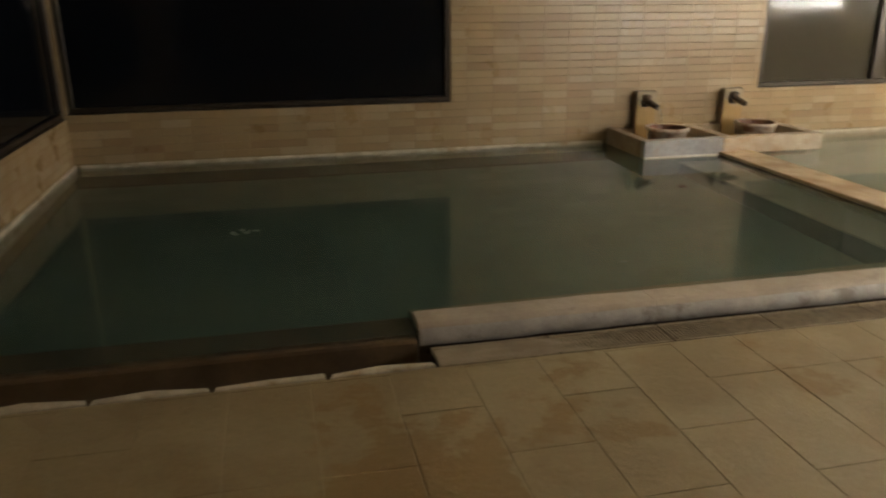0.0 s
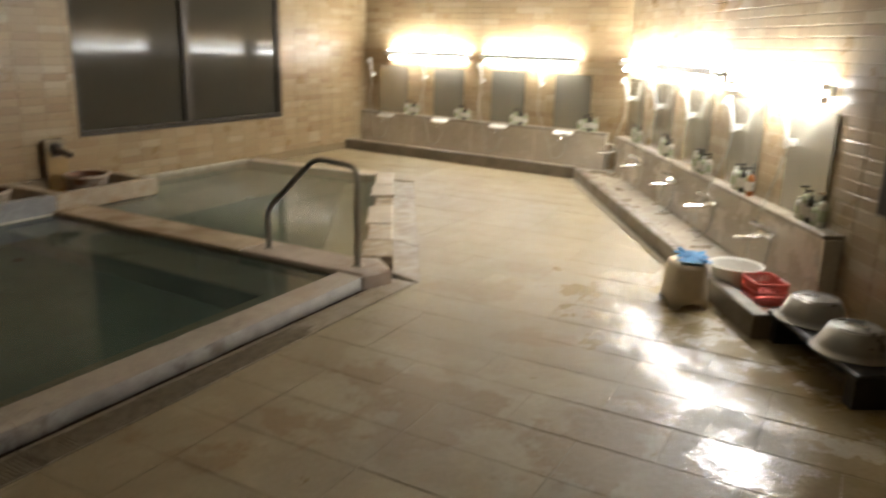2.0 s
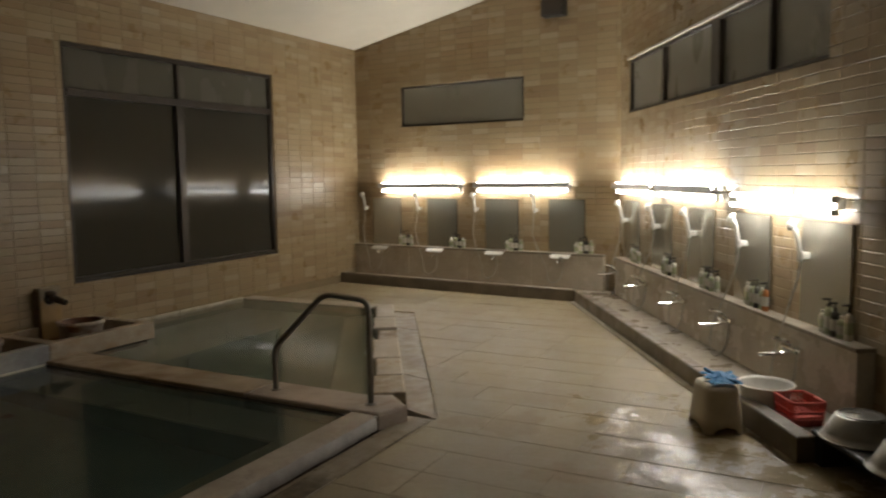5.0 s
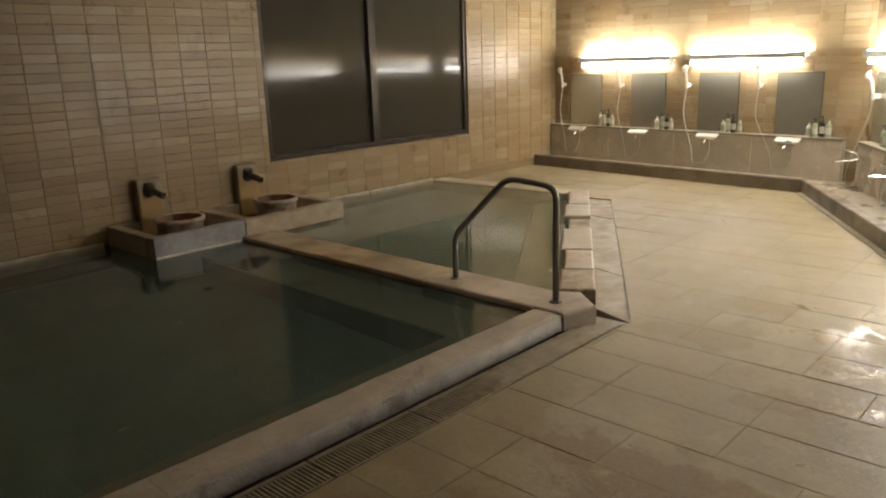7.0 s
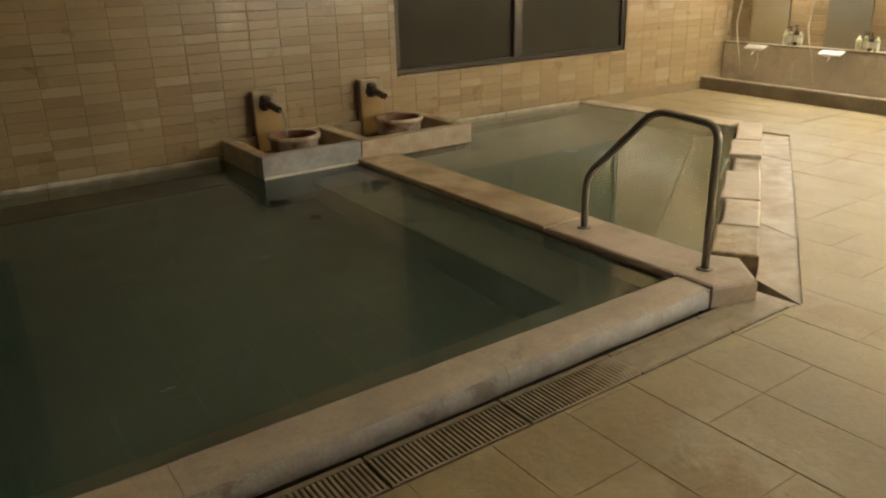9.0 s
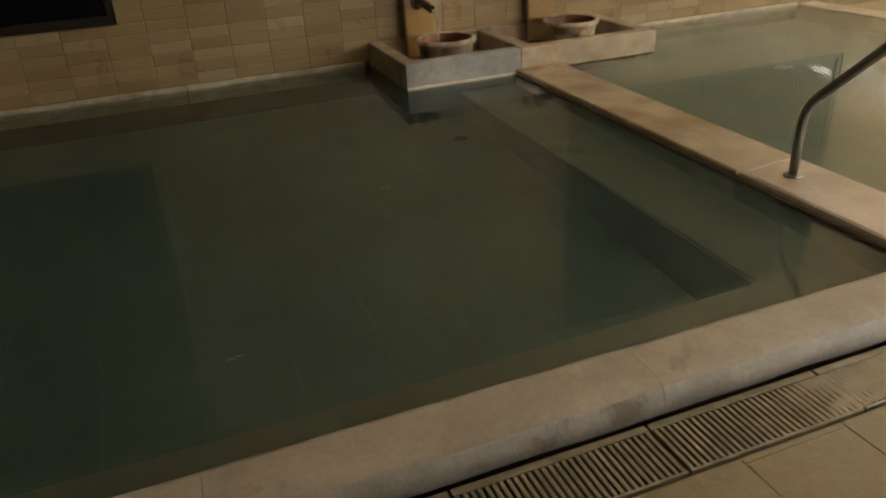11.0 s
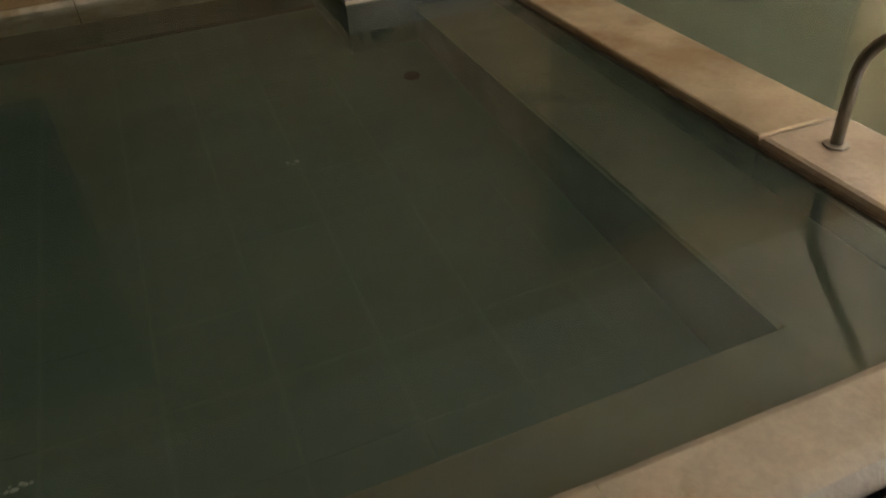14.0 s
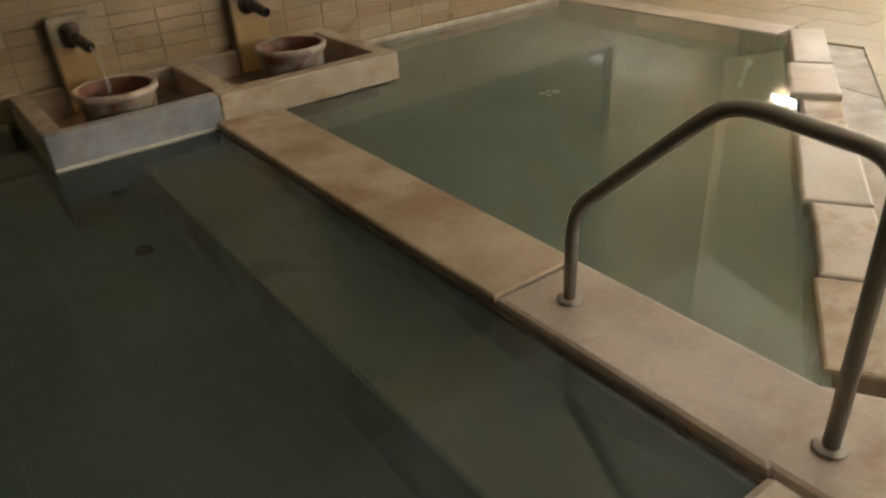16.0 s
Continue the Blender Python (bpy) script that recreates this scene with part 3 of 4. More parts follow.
for k in range(5):
    x0 = -4.62 + k * 0.43
    part("lime_crust", roughen(prism([(x0, -3.93), (x0 + 0.42, -3.925), (x0 + 0.41, -3.895 + 0.02 * rs.random()), (x0 + 0.2, -3.885 + 0.03 * rs.random()), (x0 + 0.01, -3.90)], -0.06, 0.004, 0.008), 0.008, 9.0), M_LIME, gut)


def grate(x0, x1):
    g = thing("drain_grate", pose((x0 + x1) / 2, -3.840, 0), "worn brown plastic drain grate set in the floor beside the pool", "grate", "drain grates")
    h = (x1 - x0) / 2
    for y, w in ((-0.078, 0.008), (0.072, 0.022)):
        part("side_rail", box((-h + 0.002, y, -0.03), (h - 0.002, y + w, -0.003), 0.001, 1), M_GRATE, g)
    n = int((x1 - x0) / 0.0175)
    first = None
    for i in range(n):
        x = -h + 0.01 + i * 0.0175
        if first is None:
            first = part("slat", box((-0.0052, -0.070, -0.022), (0.0052, 0.072, -0.004), 0.0015, 1), M_GRATE, g)
            first.location.x = x
        else:
            s = new("slat", first.data)
            s.parent, s.location = g, (x, 0, 0)
    return g


for k in range(6):
    grate(-2.47 + k * 0.514, -2.47 + k * 0.514 + 0.510)
grate(-2.47 + 6 * 0.514, 0.985)


def clog(x0, x1, seed):
    """Lime and dirt filling the slots, ragged where it thins out towards x0."""
    bm = bmesh.new()
    nx, ny = int(abs(x1 - x0) / 0.02), 9
    rows = []
    for i in range(nx + 1):
        x = x0 + (x1 - x0) * i / nx
        rise = min(1.0, abs(x - x0) / 0.45)
        rows.append([bm.verts.new((x, -3.909 + 0.138 * j / ny, -0.013 + 0.0105 * rise + 0.004 * noise.noise(Vector((x * 9, j * 0.5, seed))))) for j in range(ny + 1)])
    for p, q in zip(rows, rows[1:]):
        for j in range(ny):
            bm.faces.new((p[j], q[j], q[j + 1], p[j + 1]))
    part("lime_fill", bm, M_TRENCH, gut, "lime and dirt clogging the grate", smooth=True)


clog(-0.25, 0.982, 4.0)
clog(-1.55, -2.465, 8.0)

# ---- windows ----


def window(name, m, hole, bars, label, glass, sill=True, frame_w=0.045, transom=None):
    """A frame set back in its opening, panes between upright bars."""
    x0, x1, z0, z1 = hole
    w = thing(name, m @ pose(x0, 0, z0), label, "window", kind="structure")
    wd, h, y0, y1 = x1 - x0, z1 - z0, 0.012, 0.075
    bm = bmesh.new()
    add_box(bm, (0.002, y0, 0.002), (wd - 0.002, y1, frame_w), 0.004, 1)
    add_box(bm, (0.002, y0, h - frame_w), (wd - 0.002, y1, h - 0.002), 0.004, 1)
    add_box(bm, (0.002, y0, frame_w), (frame_w, y1, h - frame_w), 0.004, 1)
    add_box(bm, (wd - frame_w, y0, frame_w), (wd - 0.002, y1, h - frame_w), 0.004, 1)
    part("window_frame", bm, M_FRAME, w)
    bands = [(frame_w, h - frame_w, 1.0)]
    if transom:
        part("transom", box((frame_w, y0 - 0.006, transom - z0 - 0.035), (wd - frame_w, y1 - 0.01, transom - z0 + 0.035), 0.004, 1), M_FRAME, w)
        bands = [(frame_w, transom - z0 - 0.035, 1.0), (transom - z0 + 0.035, h - frame_w, 0.4)]
    for lo, hi, slim in bands:
        edges = [frame_w]
        for x, bw in bars:
            part("mullion", box((x - x0 - bw * slim / 2, y0 - 0.012 * slim, lo), (x - x0 + bw * slim / 2, y1 - 0.012, hi), 0.004, 1), M_FRAME, w)
            edges += [x - x0 - bw * slim / 2, x - x0 + bw * slim / 2]
        edges.append(wd - frame_w)
        for a, b in zip(edges[::2], edges[1::2]):
            part("pane", box((a - 0.004, y0 + 0.03, lo - 0.004), (b + 0.004, y0 + 0.036, hi + 0.004)), glass if slim == 1.0 else M_FROST_UP, w)
    if sill:
        part("window_sill", box((0.0, -0.012, -0.004), (wd, y0, 0.003), 0.002, 1), M_FRAME, w)
    return w


window("window_1", F_N, WIN1, [], "wide dark bronze window, black with night", M_BLACKGLASS)
window("window_2", F_N, WIN2, [(2.865 - NW.x, 0.095)], "tall bronze sliding window of dark obscured glass under a transom", M_FROST, transom=2.225)
window("window_3", F_E, VENT, [], "low wide window of grey obscured glass under the ceiling", M_FROST_PALE, False, frame_w=0.02)
window("window_4", F_S, SWIN, [(1.33, 0.03), (2.52, 0.16), (3.40, 0.03)], "high strip window of grey obscured glass", M_FROST_PALE, False, frame_w=0.03)
window("window_5", F_W, WWIN, [], "dark bronze window above the low tiled sill", M_BLACKGLASS)
tagged(link_mesh("lintel_trim", box((-0.03, -0.018, 0), (SWIN[1] - SWIN[0] + 0.03, 0.03, 0.022), 0.003, 1), M_WHITE), "thin white trim above the high window", "trim", kind="structure").matrix_world = F_S @ pose(SWIN[0], 0, SWIN[3] + 0.002)

# lime-crusted ledge at the foot of the pool walls
rs = random.Random(3)
ledge = thing("wall_ledge", pose(0, 0, 0), "lime-crusted stone ledge at the waterline", "ledge", kind="structure")
for x0, x1 in ((WEST_X + 0.05, -3.6), (-3.595, -2.55), (-2.545, -1.2), (-1.195, -0.04), (1.76, 2.7), (2.705, 3.65)):
    part("ledge_stone", roughen(box((x0, -0.026, -0.25), (x1, -0.006, 0.090), 0.006), 0.004, 11), M_LIME, ledge)
for y0, y1 in ((-1.3, -0.01), (-2.5, -1.305), (-3.7, -2.505)):
    part("ledge_stone", roughen(box((WEST_X + 0.006, y0, -0.25), (WEST_X + 0.028, y1, 0.090), 0.006), 0.004, 11), M_LIME, ledge)

# ---- washing places ----
E_OFF, S_OFF = 0.48, 0.57
K_H = 0.135
PLAT_Z = 0.075


kE0 = F_E @ Vector((0.0, -E_OFF, 0))
kE0.y = -0.004
kC = Vector((5.277, -3.425, 0))
kS1 = F_S @ Vector((4.93, -S_OFF, 0))
bS1 = F_S @ Vector((4.93, -0.006, 0))
plat = thing("wash_platform", pose(0, 0, 0), "low stone platform with a dark kerb under the taps", "platform", kind="structure")
part("platform_top", prism([(kE0 + Vector((0.02, 0, 0))).to_2d()[:], (kC + Vector((0.02, -0.006, 0))).to_2d()[:], (F_S @ Vector((4.925, -S_OFF + 0.02, 0))).to_2d()[:], bS1.to_2d()[:], (SE + Vector((-0.008, 0.004, 0))).to_2d()[:], (NE + Vector((-0.008, -0.004, 0))).to_2d()[:]], -0.1, PLAT_Z), M_PLAT, plat)


def kerb_run(a, b, n):
    u = (b - a).normalized()
    nn = Vector((-u.y, u.x, 0))
    ln = (b - a).length
    for k in range(n):
        s0, s1 = ln * k / n + 0.001, ln * (k + 1) / n - 0.001
        q = [a + u * s0, a + u * s1, a + u * s1 + nn * 0.10, a + u * s0 + nn * 0.10]
        part("kerb_stone", prism([p.to_2d()[:] for p in q], -0.1, K_H, 0.012), M_KERB, plat)


kerb_run(kE0, kC, 5)
kerb_run(kC, kS1, 7)
ku = (kS1 - kC).normalized()
kn = Vector((-ku.y, ku.x, 0))
# pale strip whose wet gleam is partly put into its bright colour
part("kerb_foot", prism([p.to_2d()[:] for p in (kC + ku * 0.02, kC + ku * 3.9, kC + ku * 3.9 - kn * 0.045, kC + ku * 0.02 - kn * 0.045)], -0.05, 0.010, 0.003, 1), M_CRUST_GLEAM, plat, "pale strip at the kerb's foot, wet gleam in its colour")


def apron(name, m, s0, s1, off, n, label):
    """Marble front with a stone ledge on top, standing before the wall."""
    t = thing(name, m @ pose(s0, 0, PLAT_Z + 0.0005), label, "counter", kind="structure")
    ln = s1 - s0
    for k in range(n):
        part("apron_panel", box((ln * k / n + 0.0015, -off, 0), (ln * (k + 1) / n - 0.0015, -0.008, 0.4005), 0.003, 1), M_APRON, t)
    part("ledge", box((0, -off - 0.012, 0.4025), (ln, -0.007, 0.4275), 0.005), M_LEDGE, t)
    return t


apron("wash_counter_east", F_E, 0.012, LEN_E - 0.16, 0.10, 4, "beige marble counter front with a stone ledge")
apron("wash_counter_south", F_S, 0.19, 4.67, 0.11, 5, "brown marble counter front with a stone ledge")
LEDGE_Z = 0.503 + 0.0003


def mirror(m, s0, s1, z0, z1, label, group):
    t = thing("mirror", m @ pose((s0 + s1) / 2, -0.0065, z0), label, "mirror", group)
    h = (s1 - s0) / 2
    part("glass", box((-h, -0.010, 0), (h, -0.004, z1 - z0)), M_MIRROR, t)
    part("backing", box((-h - 0.006, -0.004, -0.0), (h + 0.006, 0.0, z1 - z0 + 0.006)), M_FRAME, t)
    return t


for u0, u1 in ((3.20, 2.73), (2.29, 1.83), (1.40, 0.94), (0.52, 0.07)):
    mirror(F_E, 3.48 - u0, 3.48 - u1, LEDGE_Z + 0.006, 1.13, "frameless washing mirror above the ledge", "washing mirrors")
for e in (0.55, 1.49, 2.41, 3.34, 4.26):
    mirror(F_S, 0.1745 + e - 0.52, 0.1745 + e, LEDGE_Z + 0.006, 1.135, "frameless washing mirror above the ledge", "washing mirrors")
board = thing("wall_panel", F_S @ pose(5.31, -0.006, 0.67), "dark olive panel in a thin frame on the tiled wall", "panel")
part("face", box((-0.375, -0.016, 0.02), (0.375, -0.008, 0.44)), M_PANEL, board)
part("frame", box((-0.395, -0.012, 0), (0.395, 0.0, 0.46), 0.003, 1), M_KERB, board)


def batten_light(m, s, z, length, bare=False):
    """Wall batten: a narrow shelf with a bare tube above and one below."""
    t = thing("wall_light", m @ pose(s, -0.005, z), "fluorescent wall light with two bare glowing tubes", "light", "washing lights")
    h = length / 2
    if bare:
        part("batten", box((-h + 0.03, -0.055, -0.035), (h - 0.03, 0.0, 0.03), 0.006, 1), M_BATTEN, t)
        for zz in (0.022, -0.05):
            part("tube", sweep([(-h + 0.02, -0.085, zz), (h - 0.02, -0.085, zz)], 0.0145, 12), M_TUBE, t, "glowing white tube")
            for sx in (-1, 1):
                part("holder", box((sx * (h - 0.012) - 0.009, -0.1, zz - 0.018), (sx * (h - 0.012) + 0.009, -0.05, zz + 0.018), 0.004, 1), M_WHITE, t)
        return t
    part("batten", box((-h, -0.115, -0.014), (h, 0.0, 0.014), 0.004, 1), M_BATTEN, t)
    part("back_plate", box((-h + 0.03, -0.02, -0.06), (h - 0.03, -0.0, 0.05), 0.004, 1), M_BATTEN, t)
    part("front_lip", box((-h + 0.004, -0.120, -0.012), (h - 0.004, -0.1155, 0.046), 0.001, 1), M_BATTEN, t)
    for zz, yy, glow in ((0.036, -0.075, M_TUBE_UP), (-0.054, -0.055, M_TUBE)):
        bm = sweep([(-h + 0.045, yy, zz), (h - 0.045, yy, zz)], 0.0145, 12)
        part("tube", bm, glow, t, "glowing white tube", smooth=False)
        for sx in (-1, 1):
            part("holder", box((sx * (h - 0.03) - 0.010, yy - 0.019, min(zz, 0) - 0.02 if zz < 0 else 0.013), (sx * (h - 0.03) + 0.010, yy + 0.02, -0.013 if zz < 0 else zz + 0.010), 0.004, 1), M_WHITE, t)
    return t


for u in (2.375, 0.875):
    batten_light(F_E, 3.48 - u, 1.295, 1.30)
for u in (-0.55, -1.97, -3.55):
    batten_light(F_S, 0.1745 - u, 1.285 if u > -3 else 1.255, 1.30, u < -3)


def shower(m, s, off, z, tap_s, tap_z, label):
    """Handset in a wall bracket, its hose looping down to the tap."""
    t = thing("shower", m @ pose(s, -off, z), label, "shower", "showers")
    part("bracket", box((-0.018, off - 0.008 - 0.05, -0.055), (0.018, off - 0.008, -0.015), 0.006), M_WHITE, t)
    part("bracket_cup", lathe([(0.0, -0.06), (0.016, -0.06), (0.021, -0.01), (0.0, -0.01)], 12), M_WHITE, t).location = (0, off - 0.07, 0)
    y = off - 0.07
    hold = part("handle", sweep([(0, y, -0.07), (0, y - 0.012, 0.02), (0, y - 0.03, 0.10), (0, y - 0.055, 0.145)], [0.011, 0.013, 0.014, 0.018], 10), M_HEAD, t, smooth=True)
    hd = part("spray_head", lathe([(0.0, 0.02), (0.02, 0.018), (0.036, 0.004), (0.036, -0.01), (0.0, -0.014)], 16), M_HEAD, hold, smooth=True)
    hd.matrix_basis = pose(0, y - 0.065, 0.155, 62, 0, 0)
    dx, dz = tap_s - s, tap_z - z
    yt = off - 0.15
    pts = [Vector((0, y, -0.07)), Vector((-0.01, y - 0.015, -0.2)), Vector((-0.06 + dx * 0.2, y - 0.05, dz * 0.62)), Vector((dx - 0.16, yt - 0.04, dz - 0.10)), Vector((dx - 0.13, yt - 0.05, dz - 0.25)), Vector((dx - 0.03, yt - 0.05, dz - 0.265)), Vector((dx + 0.035, yt - 0.01, dz - 0.17)), Vector((dx + 0.03, yt + 0.01, dz - 0.02))]
    fine = []
    for i in range(len(pts) - 1):
        p0, p1, p2, p3 = pts[max(i - 1, 0)], pts[i], pts[i + 1], pts[min(i + 2, len(pts) - 1)]
        for k in range(6):
            q = k / 6
            fine.append(0.5 * ((2 * p1) + (p2 - p0) * q + (2 * p0 - 5 * p1 + 4 * p2 - p3) * q * q + (3 * p1 - p0 - 3 * p2 + p3) * q ** 3))
    fine.append(pts[-1])
    part("hose", sweep(fine, 0.0058, 8), M_HOSE, t, "grey ribbed hose", smooth=True)
    return t


def mixer_tap(m, s, off, z, label, wide):
    """Chrome bath mixer: body on the counter front, lever and spout."""
    t = thing("mixer_tap", m @ pose(s, -off, z), label, "tap", "taps")
    bd = part("body", sweep([(-0.075, -0.045, 0), (0.075, -0.045, 0)], 0.022, 14), M_CHROME, t, smooth=False)
    for sx in (-0.05, 0.05):
        part("inlet", sweep([(sx, -0.005, 0), (sx, -0.045, 0)], 0.015, 10), M_CHROME, t)
    part("knob", lathe([(0.0, 0.03), (0.018, 0.03), (0.022, 0.0), (0.0, 0.0)], 12), M_CHROME, bd).matrix_basis = pose(0.075, -0.045, 0, 0, 90, 0)
    part("knob", lathe([(0.0, 0.03), (0.018, 0.03), (0.022, 0.0), (0.0, 0.0)], 12), M_CHROME, bd).matrix_basis = pose(-0.075, -0.045, 0, 0, -90, 0)
    if wide:
        part("shelf_cover", box((-0.125, -0.088, -0.008), (0.125, 0.0, 0.008), 0.006), M_SATIN, t).matrix_basis = pose(0, -0.006, 0.040, 24, 0, 0)
        part("spout", sweep(rounded([(0.0, -0.05, -0.01), (0.0, -0.075, -0.03), (0, -0.10, -0.055)], 0.01), 0.011, 10), M_CHROME, t)
    else:
        part("lever", sweep(rounded([(0, -0.045, 0.015), (-0.005, -0.055, 0.045), (-0.02, -0.155, 0.075)], 0.015), [0.013] + [0.011] * 7 + [0.014], 8), M_CHROME, t)
        part("spout", sweep(rounded([(-0.02, -0.05, -0.012), (-0.03, -0.085, -0.03), (-0.045, -0.225, -0.035)], 0.02), 0.012, 10), M_CHROME, t)
    return t


for u in (3.00, 2.10, 1.21, 0.32):
    mixer_tap(F_E, 3.48 - u, 0.10, 0.445, "chrome wall mixer with a flat shelf top", True)
for u, th in ((3.30, 3.00), (2.41, 2.10), (1.52, 1.21), (0.69, 0.32)):
    shower(F_E, 3.48 - u, 0.05 + 0.02, 1.04, 3.48 - th, 0.43, "white hand shower hung beside a mirror")
for u in (-0.18, -1.13, -2.11, -2.99, -3.92):
    mixer_tap(F_S, 0.1745 - u, 0.11, 0.365, "chrome lever mixer with a long spout", False)
for u, th in ((-0.16, -0.18), (-1.18, -1.13), (-2.07, -2.11), (-3.00, -2.99), (-3.83, -3.92)):
    shower(F_S, 0.1745 - u, 0.07, 0.96, 0.1745 - th, 0.36, "white hand shower hung before a mirror")


def bottle(m, s, off, h, r, material, label, pump):
    t = thing("bottle", m @ pose(s, -off, LEDGE_Z), label, "bottle", "bottles on the ledge")
    bd = part("body", lathe([(0, 0), (r * 0.92, 0.0), (r, 0.006), (r, h * 0.72), (r * 0.8, h * 0.80), (r * 0.36, h * 0.86), (r * 0.36, h * 0.9), (0, h * 0.9)], 14, 0.8), material, t, smooth=False)
    lb = lathe([(r * 1.015, h * 0.2), (r * 1.015, h * 0.58)], 14, 0.8)
    part("label", lb, M_LABEL if material is not M_BOTTLE_W else M_BOTTLE_G, bd)
    if pump:
        cp = part("cap", lathe([(0, h * 0.88), (r * 0.42, h * 0.88), (r * 0.42, h * 0.97), (0.005, h * 0.98), (0.005, h * 1.1), (0, h * 1.1)], 10), M_BOTTLE_K, t)
        part("pump", box((-0.008, -0.042, h * 1.09), (0.008, 0.012, h * 1.09 + 0.012), 0.004, 1), M_BOTTLE_K, cp)
    else:
        part("cap", lathe([(0, h * 0.87), (r * 0.45, h * 0.87), (r * 0.42, h * 1.0), (0, h * 1.0)], 10), M_BOTTLE_W, t)
    return t


rs = random.Random(21)
KINDS = [(M_BOTTLE_W, "pale plastic bottle with a green label on the ledge", 0), (M_BOTTLE_G, "green pump bottle with a pale label on the ledge", 1),
         (M_BOTTLE_K, "dark pump bottle with a pale label on the ledge", 1), (M_BOTTLE_G, "short green bottle with a pale cap", 0), (M_BOTTLE_W, "pale slim pump bottle on the ledge", 1)]
for m, off, centres in ((F_E, 0.055, [3.48 - u for u in (2.62, 1.80, 0.98, 0.06)]), (F_S, 0.06, [0.1745 - u for u in (-0.60, -1.60, -2.47, -3.27, -4.19)])):
    for gi, c in enumerate(centres):
        n = 4 if m is F_E else 5
        for k in range(n):
            mat_, lab, pump = KINDS[k % 5]
            if m is F_S and gi == 3 and k == 4:
                mat_, lab = M_BOTTLE_A, "amber pump bottle on the ledge"
            bottle(m, c + (k - (n - 1) / 2) * 0.062, off + rs.uniform(-0.012, 0.012), rs.uniform(0.125, 0.165) + 0.02 * pump, 0.027, mat_, lab, pump)

# small dark box high on the east wall
sp = thing("wall_speaker", F_E @ pose(3.05, -0.006, 3.26), "small dark box fixed high on the tiled wall", "speaker")
part("case", box((-0.14, -0.14, 0), (0.14, 0, 0.2), 0.012), M_BLACK, sp)
part("grille", box((-0.12, -0.146, 0.02), (0.12, -0.139, 0.18), 0.003, 1), M_FRAME, sp)

# ---- spring trough with its two spouts ----
TX0, TX1, TY, TZ = 0.0, 1.725, -0.775, 0.212
trough = thing("spring_trough", pose(TX0, 0, 0), "grey stone trough in two bays at the pool wall", "trough")
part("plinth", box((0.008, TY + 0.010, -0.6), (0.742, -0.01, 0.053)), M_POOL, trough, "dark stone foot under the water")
part("front_slab", box((0, TY, 0.055), (0.7455, TY + 0.085, TZ), 0.007), M_TUBFACE, trough, "blue-grey stone front")
part("front_slab", box((0.7465, TY - 0.004, 0.066), (TX1, TY + 0.085, TZ + 0.002), 0.007), M_TUB, trough, "pale crusted stone front")
part("end_slab", box((0, TY + 0.0855, 0.03), (0.085, -0.006, TZ - 0.002), 0.008), M_TUB, trough)
part("end_slab", box((TX1 - 0.085, TY + 0.087, -0.2), (TX1, -0.006, TZ - 0.002), 0.008), M_TUB, trough)
part("partition", box((0.77, TY + 0.087, 0.03), (0.87, -0.006, TZ - 0.004), 0.008), M_TUB, trough)
part("back_slab", box((0.087, -0.065, 0.03), (0.768, -0.007, TZ - 0.006), 0.006), M_TUB, trough)
part("back_slab", box((0.872, -0.065, -0.05), (TX1 - 0.087, -0.007, TZ - 0.006), 0.006), M_TUB, trough)
part("bed", box((0.087, TY + 0.087, 0.03), (0.768, -0.067, 0.075)), M_TUBIN, trough)
part("bed", box((0.872, TY + 0.087, -0.2), (TX1 - 0.087, -0.067, 0.075)), M_TUBIN, trough)
part("lime_line", roughen(box((0.0, TY - 0.010, WATER_Z - 0.012), (0.742, TY - 0.0005, WATER_Z + 0.013), 0.003), 0.002, 20), M_CRUST_GLEAM, trough, "white lime line at the water")


def spout(x):
    t = thing("spring_spout", pose(x, -0.006, TZ - 0.005), "rust-streaked stone slab with a wooden water spout", "spout", "spring spouts")
    part("slab", roughen(box((-0.10, -0.085, -0.13), (0.10, 0, 0.335), 0.010), 0.004, 14), M_SPOUTSLAB, t)
    part("stain", box((-0.104, -0.082, -0.13), (-0.1005, -0.004, 0.31)), M_TUBIN, t)
    part("rosette", lathe([(0, 0), (0.05, 0), (0.044, 0.02), (0.02, 0.026), (0, 0.026)], 14), M_WOOD_SHADE, t).matrix_basis = pose(-0.01, -0.087, 0.235, 90, 0, 0)
    bm = sweep([(-0.01, -0.07, 0.245), (0.0, -0.14, 0.238), (0.03, -0.235, 0.205)], [0.030, 0.029, 0.026], 12, False)
    part("pipe", bm, M_WOOD_SHADE, t, "dark wet wooden pipe", smooth=False)
    # black core paints the shade inside the pipe's mouth
    part("pipe_core", sweep([(0.0, -0.13, 0.24), (0.027, -0.228, 0.208)], 0.017, 10), M_BLACK, t)
    part("collar", lathe([(0.024, 0), (0.04, 0.0), (0.045, 0.03), (0.03, 0.05), (0.0, 0.052)], 12), M_WOOD_SHADE, t).matrix_basis = pose(-0.01, -0.105, 0.255, 0, 0, 0)
    return t


spout(0.345)
spout(1.245)


def bowl(x, y, z, label):
    t = thing("spring_bowl", pose(x, y, z), label, "bowl", "spring bowls")
    prof = [(0.0, 0.0), (0.145, 0.0), (0.160, 0.02), (0.172, 0.15), (0.188, 0.160), (0.190, 0.185), (0.176, 0.192), (0.163, 0.185)]
    part("wall", roughen(lathe(prof, 32), 0.003, 16), M_BOWL, t, smooth=True)
    part("inside", roughen(lathe([(0.163, 0.184), (0.150, 0.06), (0.13, 0.035), (0, 0.03)], 32), 0.002, 16), M_BOWLIN, t, smooth=True)
    return t


